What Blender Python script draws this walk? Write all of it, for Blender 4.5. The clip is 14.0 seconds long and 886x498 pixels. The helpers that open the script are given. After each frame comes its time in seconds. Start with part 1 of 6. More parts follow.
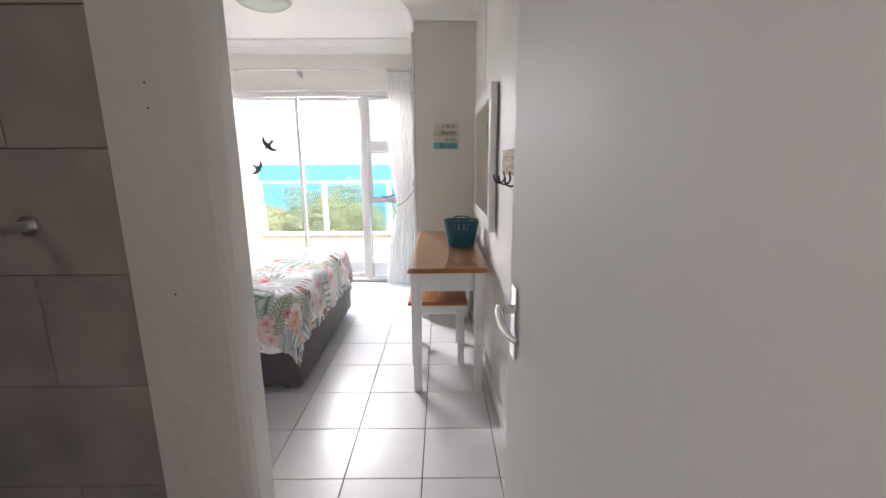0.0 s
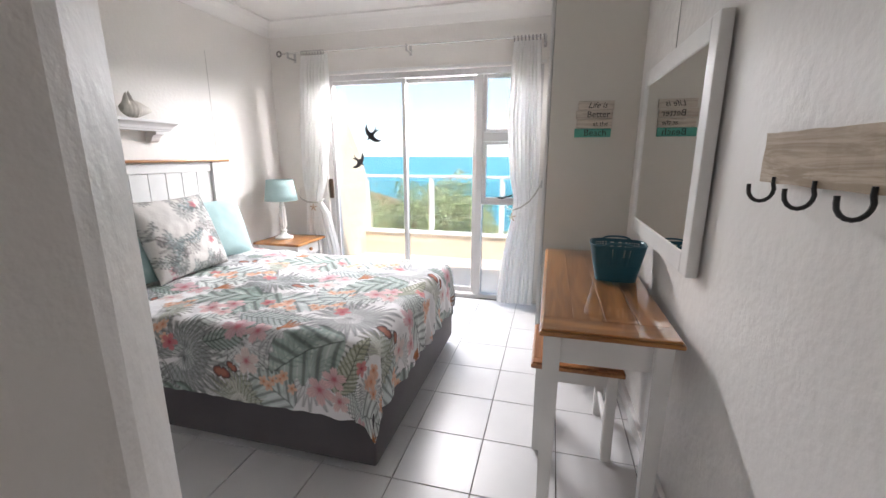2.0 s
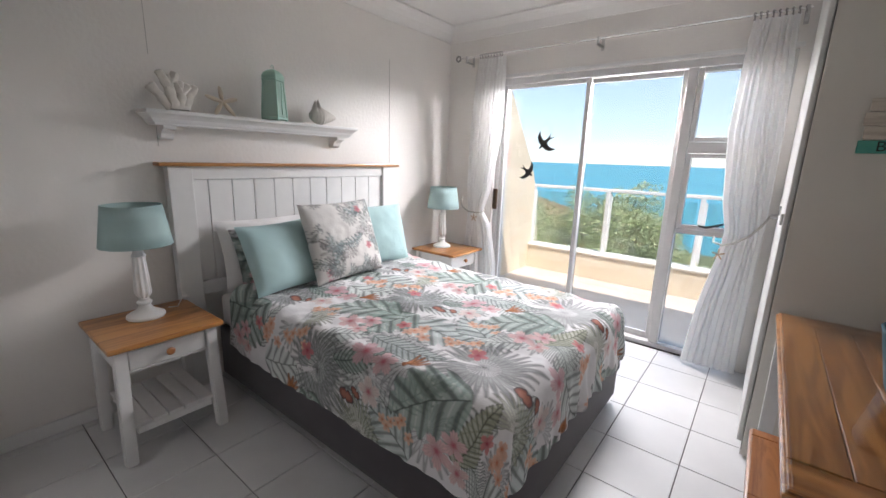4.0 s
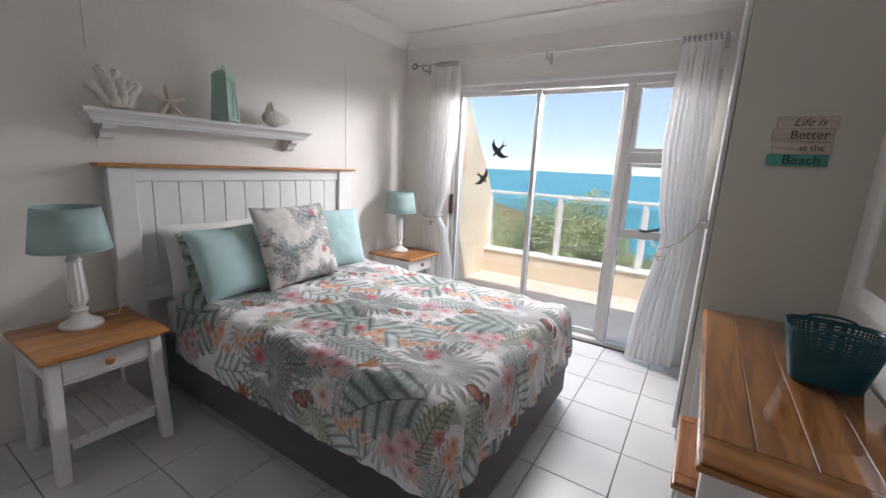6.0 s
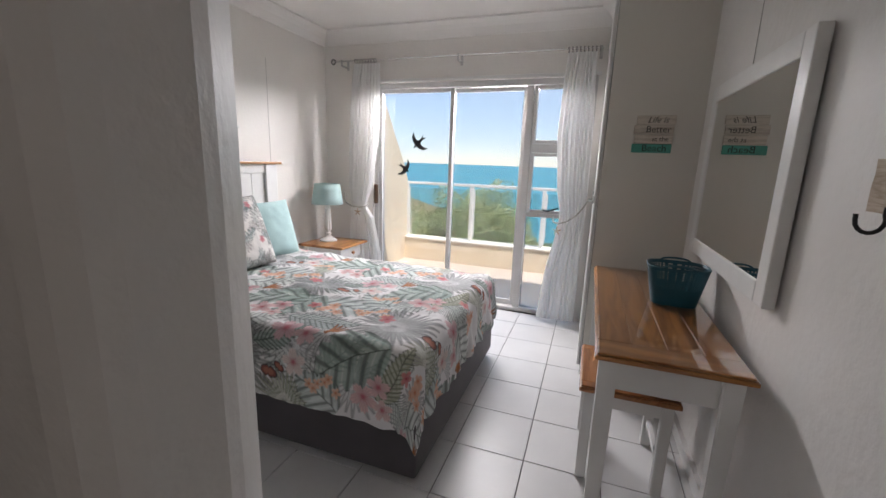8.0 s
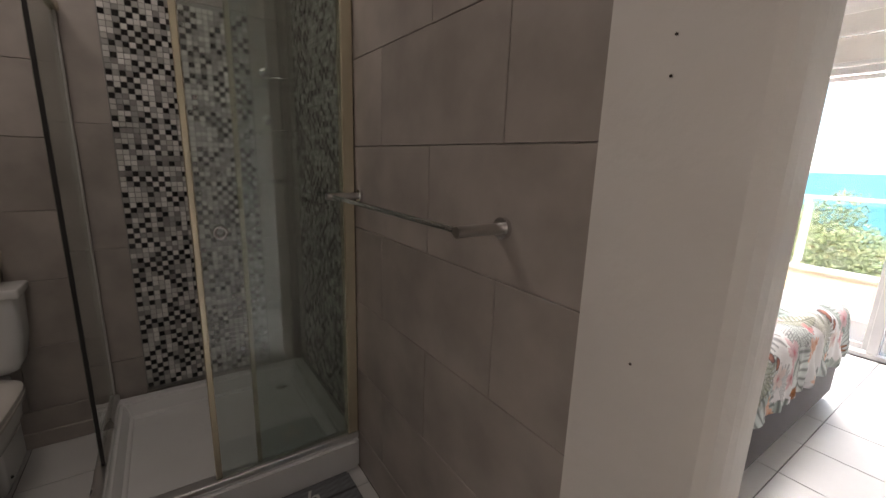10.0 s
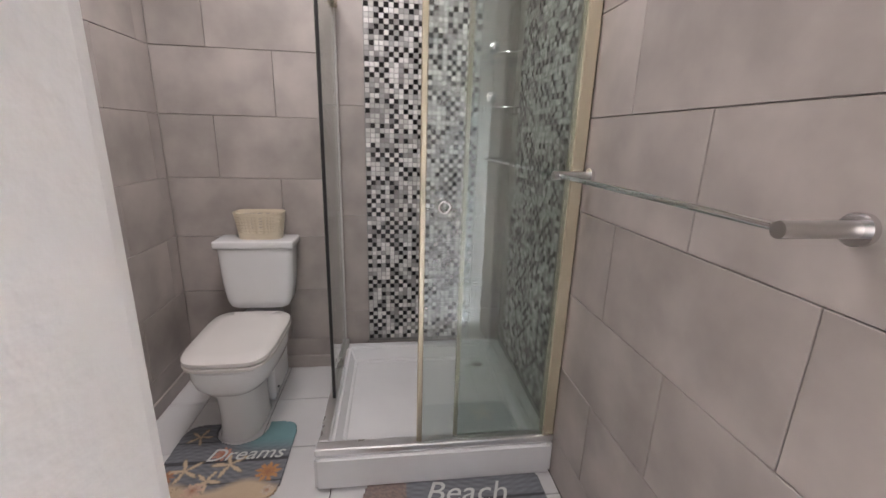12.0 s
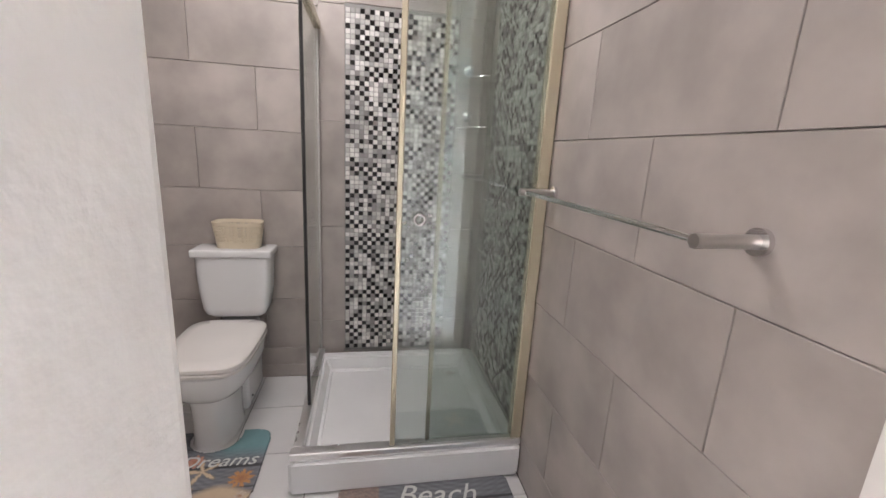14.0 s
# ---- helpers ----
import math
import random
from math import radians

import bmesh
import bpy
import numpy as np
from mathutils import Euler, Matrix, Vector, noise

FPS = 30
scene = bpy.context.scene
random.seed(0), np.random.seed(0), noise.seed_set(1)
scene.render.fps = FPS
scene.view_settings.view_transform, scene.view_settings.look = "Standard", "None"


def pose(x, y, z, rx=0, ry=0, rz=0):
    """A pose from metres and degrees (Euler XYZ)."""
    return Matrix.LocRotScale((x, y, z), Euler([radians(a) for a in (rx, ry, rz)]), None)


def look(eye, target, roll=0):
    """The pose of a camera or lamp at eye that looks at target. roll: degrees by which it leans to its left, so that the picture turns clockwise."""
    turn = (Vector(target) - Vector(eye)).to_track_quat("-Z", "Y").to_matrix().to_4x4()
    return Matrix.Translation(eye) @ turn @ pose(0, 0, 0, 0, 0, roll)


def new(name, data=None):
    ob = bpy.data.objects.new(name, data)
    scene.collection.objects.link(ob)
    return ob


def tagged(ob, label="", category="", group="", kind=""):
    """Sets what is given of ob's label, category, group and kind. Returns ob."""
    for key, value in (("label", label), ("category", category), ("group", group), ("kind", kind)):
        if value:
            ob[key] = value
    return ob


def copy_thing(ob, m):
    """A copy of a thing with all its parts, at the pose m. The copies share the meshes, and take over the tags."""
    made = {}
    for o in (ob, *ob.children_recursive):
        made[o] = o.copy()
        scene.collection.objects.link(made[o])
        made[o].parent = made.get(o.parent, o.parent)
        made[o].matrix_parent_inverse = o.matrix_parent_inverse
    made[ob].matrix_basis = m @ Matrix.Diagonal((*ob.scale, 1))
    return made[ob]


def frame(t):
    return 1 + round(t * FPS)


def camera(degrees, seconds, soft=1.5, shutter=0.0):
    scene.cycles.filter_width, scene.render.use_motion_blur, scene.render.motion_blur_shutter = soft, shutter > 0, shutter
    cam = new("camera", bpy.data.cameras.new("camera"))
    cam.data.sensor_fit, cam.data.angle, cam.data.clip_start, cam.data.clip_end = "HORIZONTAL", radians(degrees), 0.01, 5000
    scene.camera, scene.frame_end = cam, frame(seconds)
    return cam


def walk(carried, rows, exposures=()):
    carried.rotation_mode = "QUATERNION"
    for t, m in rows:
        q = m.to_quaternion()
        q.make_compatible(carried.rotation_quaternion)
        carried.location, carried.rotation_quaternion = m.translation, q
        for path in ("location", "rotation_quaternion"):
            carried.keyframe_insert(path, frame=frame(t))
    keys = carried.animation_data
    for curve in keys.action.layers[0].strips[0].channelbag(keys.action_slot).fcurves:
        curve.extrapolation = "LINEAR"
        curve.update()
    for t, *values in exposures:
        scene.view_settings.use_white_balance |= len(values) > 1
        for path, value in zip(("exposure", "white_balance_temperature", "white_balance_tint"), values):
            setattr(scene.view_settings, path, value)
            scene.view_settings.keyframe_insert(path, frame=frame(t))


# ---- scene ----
cam = camera(94.7, 14.0)
PATH = [
    (0, (-0.33, 2.126, 1.34), (-0.323, 4.083, 0.926), -0.3),
    (0.5, (-0.426, 2.362, 1.34), (-0.617, 4.314, 0.948), -0.6),
    (1, (-0.492, 2.568, 1.353), (-0.755, 4.511, 0.958), -0.7),
    (1.5, (-0.505, 2.771, 1.349), (-0.86, 4.695, 0.931), -0.2),
    (2, (-0.509, 2.954, 1.346), (-1.005, 4.84, 0.899), 0.0),
    (2.5, (-0.562, 3.128, 1.35), (-1.255, 4.945, 0.882), 0.4),
    (3, (-0.592, 3.235, 1.358), (-1.524, 4.943, 0.894), 0.8),
    (3.5, (-0.636, 3.31, 1.371), (-1.768, 4.897, 0.927), 1.6),
    (3.7, (-0.642, 3.33, 1.384), (-1.843, 4.869, 0.946), 1.8),
    (5.8, (-0.587, 3.331, 1.386), (-1.714, 4.934, 0.99), 2.7),
    (6, (-0.592, 3.306, 1.385), (-1.636, 4.963, 0.983), 2.8),
    (6.5, (-0.601, 3.243, 1.375), (-1.441, 5.01, 0.958), 2.9),
    (7, (-0.594, 3.19, 1.365), (-1.254, 5.031, 0.945), 2.7),
    (7.2, (-0.583, 3.157, 1.353), (-1.189, 5.016, 0.935), 2.5),
    (9.3, (-0.607, 2.593, 1.367), (-1.754, 4.19, 1.0), 0.4),
    (9.5, (-0.609, 2.552, 1.36), (-1.913, 4.02, 0.98), 1.0),
    (10, (-0.656, 2.486, 1.341), (-2.266, 3.592, 0.911), 1.8),
    (10.5, (-0.749, 2.468, 1.337), (-2.527, 3.259, 0.877), 2.2),
    (11, (-0.806, 2.456, 1.324), (-2.663, 3.013, 0.834), 2.4),
    (11.5, (-0.834, 2.452, 1.313), (-2.729, 2.828, 0.798), 2.1),
    (12, (-0.834, 2.452, 1.304), (-2.747, 2.705, 0.777), 1.7),
    (12.5, (-0.845, 2.456, 1.299), (-2.766, 2.654, 0.776), 1.3),
    (13, (-0.846, 2.455, 1.3), (-2.769, 2.662, 0.794), 1.5),
    (13.5, (-0.828, 2.445, 1.301), (-2.748, 2.723, 0.815), 2.2),
    (14, (-0.747, 2.45, 1.313), (-2.66, 2.813, 0.858), 3.2),
]
EXPO = [(0.0, 2.75, 6850, 18), (1.0, 2.6, 6850, 18), (2.0, 2.35, 6850, 18), (3.0, 1.9, 6800, 18), (3.7, 1.95, 6800, 18), (6.0, 1.75, 6800, 18), (7.0, 1.6, 6900, 18),
        (9.3, 1.95, 6900, 19), (10.0, 2.9, 7400, 19), (10.5, 3.75, 7600, 19), (11.0, 4.5, 6500, 19), (12.0, 4.9, 6500, 19), (13.5, 4.8, 6550, 18), (14.0, 5.05, 6550, 18)]
walk(cam, [(t, look(eye, target, roll)) for t, eye, target, roll in PATH], EXPO)

# ---- world and light ----
SUN_EL, SUN_AZ = radians(60), radians(130)      # azimuth from +y towards +x


def make_world():
    w = bpy.data.worlds.new("sky")
    scene.world = w
    w.use_nodes = True
    nt = w.node_tree
    nt.nodes.clear()
    out, bg = nt.nodes.new("ShaderNodeOutputWorld"), nt.nodes.new("ShaderNodeBackground")
    sky = nt.nodes.new("ShaderNodeTexSky")
    sky.sky_type = "NISHITA"
    sky.sun_disc = False
    sky.sun_elevation, sky.sun_rotation = SUN_EL, SUN_AZ
    sky.air_density, sky.dust_density, sky.ozone_density = 1.0, 0.0, 3.0
    tc = nt.nodes.new("ShaderNodeTexCoord")
    mp = nt.nodes.new("ShaderNodeMapping")
    mp.inputs["Scale"].default_value = (1.0, 1.0, 6.0)
    nz = nt.nodes.new("ShaderNodeTexNoise")
    nz.inputs["Scale"].default_value, nz.inputs["Detail"].default_value = 2.2, 7
    nz.inputs["Roughness"].default_value = 0.6
    rp = nt.nodes.new("ShaderNodeValToRGB")
    rp.color_ramp.elements[0].position, rp.color_ramp.elements[1].position = 0.44, 0.66
    rp.color_ramp.elements[0].color = (0.42, 0.42, 0.42, 1)
    rp.color_ramp.elements[1].color = (0.68, 0.68, 0.68, 1)
    mx = nt.nodes.new("ShaderNodeMix")
    mx.data_type = "RGBA"
    mx.inputs[7].default_value = (4.1, 5.2, 6.7, 1)
    L = nt.links.new
    L(tc.outputs["Generated"], mp.inputs[0]), L(mp.outputs[0], nz.inputs["Vector"]), L(nz.outputs["Fac"], rp.inputs[0])
    L(rp.outputs[0], mx.inputs[0]), L(sky.outputs[0], mx.inputs[6]), L(mx.outputs[2], bg.inputs[0]), L(bg.outputs[0], out.inputs[0])
    bg.inputs[1].default_value = 0.15


make_world()
sun_data = bpy.data.lights.new("sun", "SUN")
sun_data.energy, sun_data.angle, sun_data.color = 5.0, radians(0.5), (1.0, 0.95, 0.88)
sun = new("sun", sun_data)
sd = Vector((math.sin(SUN_AZ) * math.cos(SUN_EL), math.cos(SUN_AZ) * math.cos(SUN_EL), math.sin(SUN_EL)))
sun.matrix_world = look(sd * 20, (0, 0, 0))


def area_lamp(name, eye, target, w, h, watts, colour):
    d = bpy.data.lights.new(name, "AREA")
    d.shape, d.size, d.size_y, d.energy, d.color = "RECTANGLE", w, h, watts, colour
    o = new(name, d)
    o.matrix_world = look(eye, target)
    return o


# the sky's light through the door opening, tucked behind the head of its frame
area_lamp("sky_light", (-1.72, 6.85, 2.064), (-1.78, 5.2, 0.75), 1.30, 0.165, 50, (0.92, 0.96, 1.0))
# unseen fill lamp added beside the jamb wall to brighten the door leaf
area_lamp("passage_fill_lamp", (-0.815, 1.25, 1.3), (0.05, 1.35, 1.2), 0.9, 1.7, 1.9, (1.0, 0.96, 0.92))
# another added lamp, out of view, that lifts the toilet and shower
area_lamp("bathroom_fill_lamp", (-2.1, 2.1, 2.5), (-2.2, 2.1, 0.0), 0.6, 0.6, 0.7, (1.0, 0.97, 0.94))

# ---- materials ----
MATS = {}


def mat(name, colour, rough=0.5, metal=0.0, var=0.06, vscale=6.0, bump=0.0, bscale=80.0, colour2=None, spec=0.5, rand=0.0,
        trans=0.0, sheen=0.0, coat=0.0, stretch=(1, 1, 1), vcol=False, island=None, bdist=0.002, subsurf=0.0):
    """A principled material: base colour with blotches at two scales, roughness that varies and a fine relief."""
    if name in MATS:
        return MATS[name]
    m = bpy.data.materials.new(name)
    m.use_nodes = True
    nt = m.node_tree
    L = nt.links.new
    b = nt.nodes["Principled BSDF"]
    b.inputs["Roughness"].default_value, b.inputs["Metallic"].default_value = rough, metal
    b.inputs["Specular IOR Level"].default_value = spec
    b.inputs["Coat Weight"].default_value, b.inputs["Coat Roughness"].default_value = coat, 0.05
    b.inputs["Transmission Weight"].default_value = trans
    b.inputs["Sheen Weight"].default_value = sheen
    tc = nt.nodes.new("ShaderNodeTexCoord")
    mp = nt.nodes.new("ShaderNodeMapping")
    mp.inputs["Scale"].default_value = stretch
    geo = nt.nodes.new("ShaderNodeNewGeometry")
    oi = nt.nodes.new("ShaderNodeObjectInfo")
    off = nt.nodes.new("ShaderNodeVectorMath")
    off.operation = "MULTIPLY_ADD"
    L(oi.outputs["Random"], off.inputs[0])
    off.inputs[1].default_value = (7.3, 3.1, 5.7)
    L(tc.outputs["Object"], mp.inputs[0]), L(mp.outputs[0], off.inputs[2])
    n1, n2 = nt.nodes.new("ShaderNodeTexNoise"), nt.nodes.new("ShaderNodeTexNoise")
    n1.inputs["Scale"].default_value, n1.inputs["Detail"].default_value = vscale, 5
    n2.inputs["Scale"].default_value, n2.inputs["Detail"].default_value = bscale, 4
    L(off.outputs[0], n1.inputs["Vector"]), L(off.outputs[0], n2.inputs["Vector"])
    c2 = colour2 or tuple(max(0.0, c * (1 - var * 2.2)) for c in colour)
    mx = nt.nodes.new("ShaderNodeMix")
    mx.data_type = "RGBA"
    rp = nt.nodes.new("ShaderNodeMapRange")
    rp.interpolation_type = "SMOOTHSTEP"
    rp.inputs[1].default_value, rp.inputs[2].default_value = 0.12, 0.88
    L(n1.outputs["Fac"], rp.inputs[0]), L(rp.outputs[0], mx.inputs[0])
    mx.inputs[7].default_value = (*c2, 1)
    if vcol:
        at = nt.nodes.new("ShaderNodeVertexColor")
        at.layer_name = "Paint"
        ml = nt.nodes.new("ShaderNodeMix")
        ml.data_type, ml.blend_type = "RGBA", "MULTIPLY"
        ml.inputs[0].default_value = 1
        mx.inputs[6].default_value = (1, 1, 1, 1)
        v = 1 - var
        mx.inputs[7].default_value = (v, v, v, 1)
        L(at.outputs["Color"], ml.inputs[6]), L(mx.outputs[2], ml.inputs[7])
        last = ml.outputs[2]
    elif island:
        rmp = nt.nodes.new("ShaderNodeValToRGB")
        rmp.color_ramp.interpolation = "CONSTANT"
        for i, (pos, col) in enumerate(island):
            e = rmp.color_ramp.elements[i] if i < 2 else rmp.color_ramp.elements.new(pos)
            e.position, e.color = pos, (*col, 1)
        L(geo.outputs["Random Per Island"], rmp.inputs[0])
        last = rmp.outputs[0]
    else:
        mx.inputs[6].default_value = (*colour, 1)
        last = mx.outputs[2]
    if rand:
        hs = nt.nodes.new("ShaderNodeHueSaturation")
        mr = nt.nodes.new("ShaderNodeMapRange")
        mr.inputs[3].default_value, mr.inputs[4].default_value = 1 - rand, 1 + rand
        L(oi.outputs["Random"], mr.inputs[0]), L(mr.outputs[0], hs.inputs["Value"]), L(last, hs.inputs["Color"])
        last = hs.outputs[0]
    L(last, b.inputs["Base Color"])
    rr = nt.nodes.new("ShaderNodeMapRange")
    rr.inputs[3].default_value, rr.inputs[4].default_value = max(0.0, rough * 0.85), min(1.0, rough * 1.15)
    if rough > 0.03:
        L(n1.outputs["Fac"], rr.inputs[0]), L(rr.outputs[0], b.inputs["Roughness"])
    if bump:
        bp = nt.nodes.new("ShaderNodeBump")
        bp.inputs["Strength"].default_value, bp.inputs["Distance"].default_value = bump, bdist
        L(n2.outputs["Fac"], bp.inputs["Height"]), L(bp.outputs[0], b.inputs["Normal"])
    if subsurf:
        b.inputs["Subsurface Weight"].default_value = subsurf
        b.inputs["Subsurface Radius"].default_value = (0.02, 0.02, 0.02)
    MATS[name] = m
    return m


def wood(name, c1, c2, rough=0.3, axis=1, coat=0.3, scale=9.0, rand=0.08):
    """Wood with grain running along an axis (0 x, 1 y, 2 z)."""
    if name in MATS:
        return MATS[name]
    m = mat(name, c1, rough, coat=coat, rand=rand)
    nt = m.node_tree
    L = nt.links.new
    mp = next(n for n in nt.nodes if n.type == "MAPPING")
    sc = [scale, scale, scale]
    sc[axis] = scale * 0.1
    mp.inputs["Scale"].default_value = sc
    off = next(n for n in nt.nodes if n.type == "VECT_MATH")
    wv = nt.nodes.new("ShaderNodeTexNoise")
    wv.inputs["Scale"].default_value, wv.inputs["Detail"].default_value, wv.inputs["Distortion"].default_value = 1.6, 8, 1.2
    wv.inputs["Roughness"].default_value = 0.65
    L(off.outputs[0], wv.inputs["Vector"])
    mx = next(n for n in nt.nodes if n.type == "MIX")
    rp = next(n for n in nt.nodes if n.type == "MAP_RANGE" and n.outputs[0].is_linked and n.outputs[0].links[0].to_node == mx)
    rp.inputs[1].default_value, rp.inputs[2].default_value = 0.42, 0.6
    L(wv.outputs["Fac"], rp.inputs[0])
    mx.inputs[7].default_value = (*c2, 1)
    return m


def glass(name, colour=(1, 1, 1), rough=0.0, gloss=1.0, f0=0.035):
    """Thin sheet glass: clear, with Fresnel reflections."""
    if name in MATS:
        return MATS[name]
    m = bpy.data.materials.new(name)
    m.use_nodes = True
    nt = m.node_tree
    nt.nodes.clear()
    out, mix = nt.nodes.new("ShaderNodeOutputMaterial"), nt.nodes.new("ShaderNodeMixShader")
    tr, gl, fr, pw = (nt.nodes.new(k) for k in ("ShaderNodeBsdfTransparent", "ShaderNodeBsdfGlossy", "ShaderNodeLayerWeight", "ShaderNodeMath"))
    tr.inputs[0].default_value = (*colour, 1)
    gl.inputs["Roughness"].default_value = rough
    gl.inputs[0].default_value = (gloss, gloss, gloss, 1)
    fr.inputs[0].default_value = 0.5
    pw.operation, pw.inputs[1].default_value = "POWER", 5.0
    ad = nt.nodes.new("ShaderNodeMath")
    ad.operation, ad.inputs[1].default_value, ad.inputs[2].default_value = "MULTIPLY_ADD", 0.9, f0
    L = nt.links.new
    L(fr.outputs["Facing"], pw.inputs[0]), L(pw.outputs[0], ad.inputs[0]), L(ad.outputs[0], mix.inputs[0]), L(tr.outputs[0], mix.inputs[1]), L(gl.outputs[0], mix.inputs[2]), L(mix.outputs[0], out.inputs[0])
    MATS[name] = m
    return m


def fabric_sheer(name, colour, see=0.25):
    if name in MATS:
        return MATS[name]
    m = bpy.data.materials.new(name)
    m.use_nodes = True
    nt = m.node_tree
    nt.nodes.clear()
    out = nt.nodes.new("ShaderNodeOutputMaterial")
    d, t, a, b = (nt.nodes.new(k) for k in ("ShaderNodeBsdfDiffuse", "ShaderNodeBsdfTranslucent", "ShaderNodeMixShader", "ShaderNodeBump"))
    d.inputs[0].default_value = t.inputs[0].default_value = (*colour, 1)
    a.inputs[0].default_value = see
    wv = nt.nodes.new("ShaderNodeTexNoise")
    wv.inputs["Scale"].default_value = 400
    tc = nt.nodes.new("ShaderNodeTexCoord")
    b.inputs["Strength"].default_value, b.inputs["Distance"].default_value = 0.3, 0.001
    L = nt.links.new
    L(tc.outputs["Object"], wv.inputs["Vector"]), L(wv.outputs["Fac"], b.inputs["Height"]), L(b.outputs[0], d.inputs["Normal"])
    L(d.outputs[0], a.inputs[1]), L(t.outputs[0], a.inputs[2]), L(a.outputs[0], out.inputs[0])
    MATS[name] = m
    return m


PAINT = mat("wall_paint", (0.82, 0.79, 0.75), 0.45, var=0.03, vscale=2.0, bump=0.35, bscale=45, bdist=0.004)
PLASTER = mat("rough_plaster", (0.77, 0.75, 0.725), 0.5, var=0.04, vscale=3.0, bump=0.55, bscale=28, bdist=0.006)
CEIL = mat("ceiling_paint", (0.87, 0.85, 0.82), 0.7, var=0.03, vscale=1.5, bump=0.15, bscale=60)
WHITE = mat("white_wood_paint", (0.78, 0.775, 0.76), 0.32, var=0.04, vscale=8, bump=0.12, bscale=90)
DOORW = mat("door_paint", (0.72, 0.71, 0.70), 0.6, var=0.03, vscale=2, bump=0.15, bscale=60)
CUPB = mat("cupboard_paint", (0.68, 0.655, 0.60), 0.4, var=0.03, vscale=2, bump=0.15, bscale=60)
ALU = mat("white_aluminium", (0.62, 0.61, 0.60), 0.4, metal=0.0, var=0.05, bump=0.05)
FTILE = mat("floor_tile_glaze", (0.68, 0.68, 0.68), 0.33, var=0.05, vscale=4, bump=0.04, bscale=20, rand=0.025)
GROUT = mat("dark_grout", (0.10, 0.09, 0.085), 0.8, var=0.2, bump=0.3)
WTILE = mat("stone_look_tile", (0.47, 0.425, 0.395), 0.36, var=0.19, vscale=4.5, bump=0.06, bscale=30, rand=0.04)
WGROUT = mat("wall_grout", (0.56, 0.53, 0.50), 0.8, var=0.1)
OAK = wood("honey_oak", (0.46, 0.205, 0.058), (0.25, 0.092, 0.024), axis=1)
OAKX = wood("honey_oak_end", (0.46, 0.205, 0.058), (0.25, 0.092, 0.024), axis=0)
STOOLW = wood("red_oak", (0.42, 0.17, 0.06), (0.27, 0.10, 0.035), axis=1)
LOG = wood("weathered_wood", (0.56, 0.47, 0.38), (0.38, 0.30, 0.22), rough=0.8, axis=1, coat=0.0, scale=16)
LOGE = wood("sawn_wood_end", (0.30, 0.20, 0.11), (0.20, 0.13, 0.07), rough=0.8, axis=2, coat=0.0)
CHROME = mat("chrome", (0.75, 0.75, 0.76), 0.1, metal=1.0, var=0.02)
BRUSH = mat("brushed_steel", (0.55, 0.54, 0.53), 0.3, metal=1.0, var=0.05)
GOLD = mat("champagne_frame", (0.72, 0.66, 0.50), 0.25, metal=0.7, var=0.05)
BLACK = mat("black_iron", (0.02, 0.02, 0.02), 0.4, var=0.1)
CERAMIC = mat("white_ceramic", (0.74, 0.75, 0.75), 0.08, var=0.02, vscale=3, coat=0.4)
RAILC = mat("satin_chrome", (0.86, 0.86, 0.87), 0.28, metal=1.0, var=0.05)
ACRYL = mat("tray_acrylic", (0.80, 0.81, 0.82), 0.2, var=0.04, vscale=4)
CHARC = mat("charcoal_fabric", (0.078, 0.070, 0.078), 0.9, var=0.1, vscale=5, bump=0.4, bscale=300, sheen=0.2)
SHEET = mat("white_cotton", (0.78, 0.77, 0.76), 0.85, var=0.04, vscale=7, bump=0.5, bscale=14, bdist=0.006)
AQUA = mat("aqua_cotton", (0.42, 0.61, 0.61), 0.85, var=0.06, vscale=6, bump=0.3, bscale=500, sheen=0.2)
SHADE = mat("aqua_linen", (0.36, 0.50, 0.49), 0.85, var=0.04, bump=0.3, bscale=500)
TEAL = mat("teal_plastic", (0.008, 0.085, 0.125), 0.38, var=0.05)
MINT = mat("mint_metal", (0.38, 0.62, 0.52), 0.5, var=0.12, vscale=12)
SHELLM = mat("bleached_shell", (0.72, 0.68, 0.62), 0.7, var=0.12, vscale=20, bump=0.6, bscale=60)
CREAM = mat("cream_plastic", (0.66, 0.58, 0.44), 0.45, var=0.04)
DUVET = mat("printed_cotton", (1, 1, 1), 0.85, var=0.05, vscale=8, bump=0.6, bscale=18, bdist=0.006, vcol=True)
MATP = mat("printed_mat", (1, 1, 1), 0.75, var=0.08, vscale=30, bump=0.5, bscale=400, vcol=True)
GLASS = glass("window_glass", (0.56, 0.58, 0.59))
SHGLASS = glass("shower_glass", (0.80, 0.84, 0.82), f0=0.09)
TGLASS = glass("table_glass", (0.97, 0.97, 0.96), f0=0.03)
RGLASS = glass("balustrade_glass", (0.88, 0.93, 0.91))
ROPE = mat("rope", (0.52, 0.50, 0.46), 0.9, bump=0.5, bscale=200)
EXTW = mat("exterior_plaster", (0.74, 0.63, 0.48), 0.8, var=0.05, vscale=3, bump=0.4, bscale=60)
MIRROR = mat("mirror_silver", (0.93, 0.94, 0.93), 0.0, metal=1.0, var=0.0)

# ---- mesh helpers ----


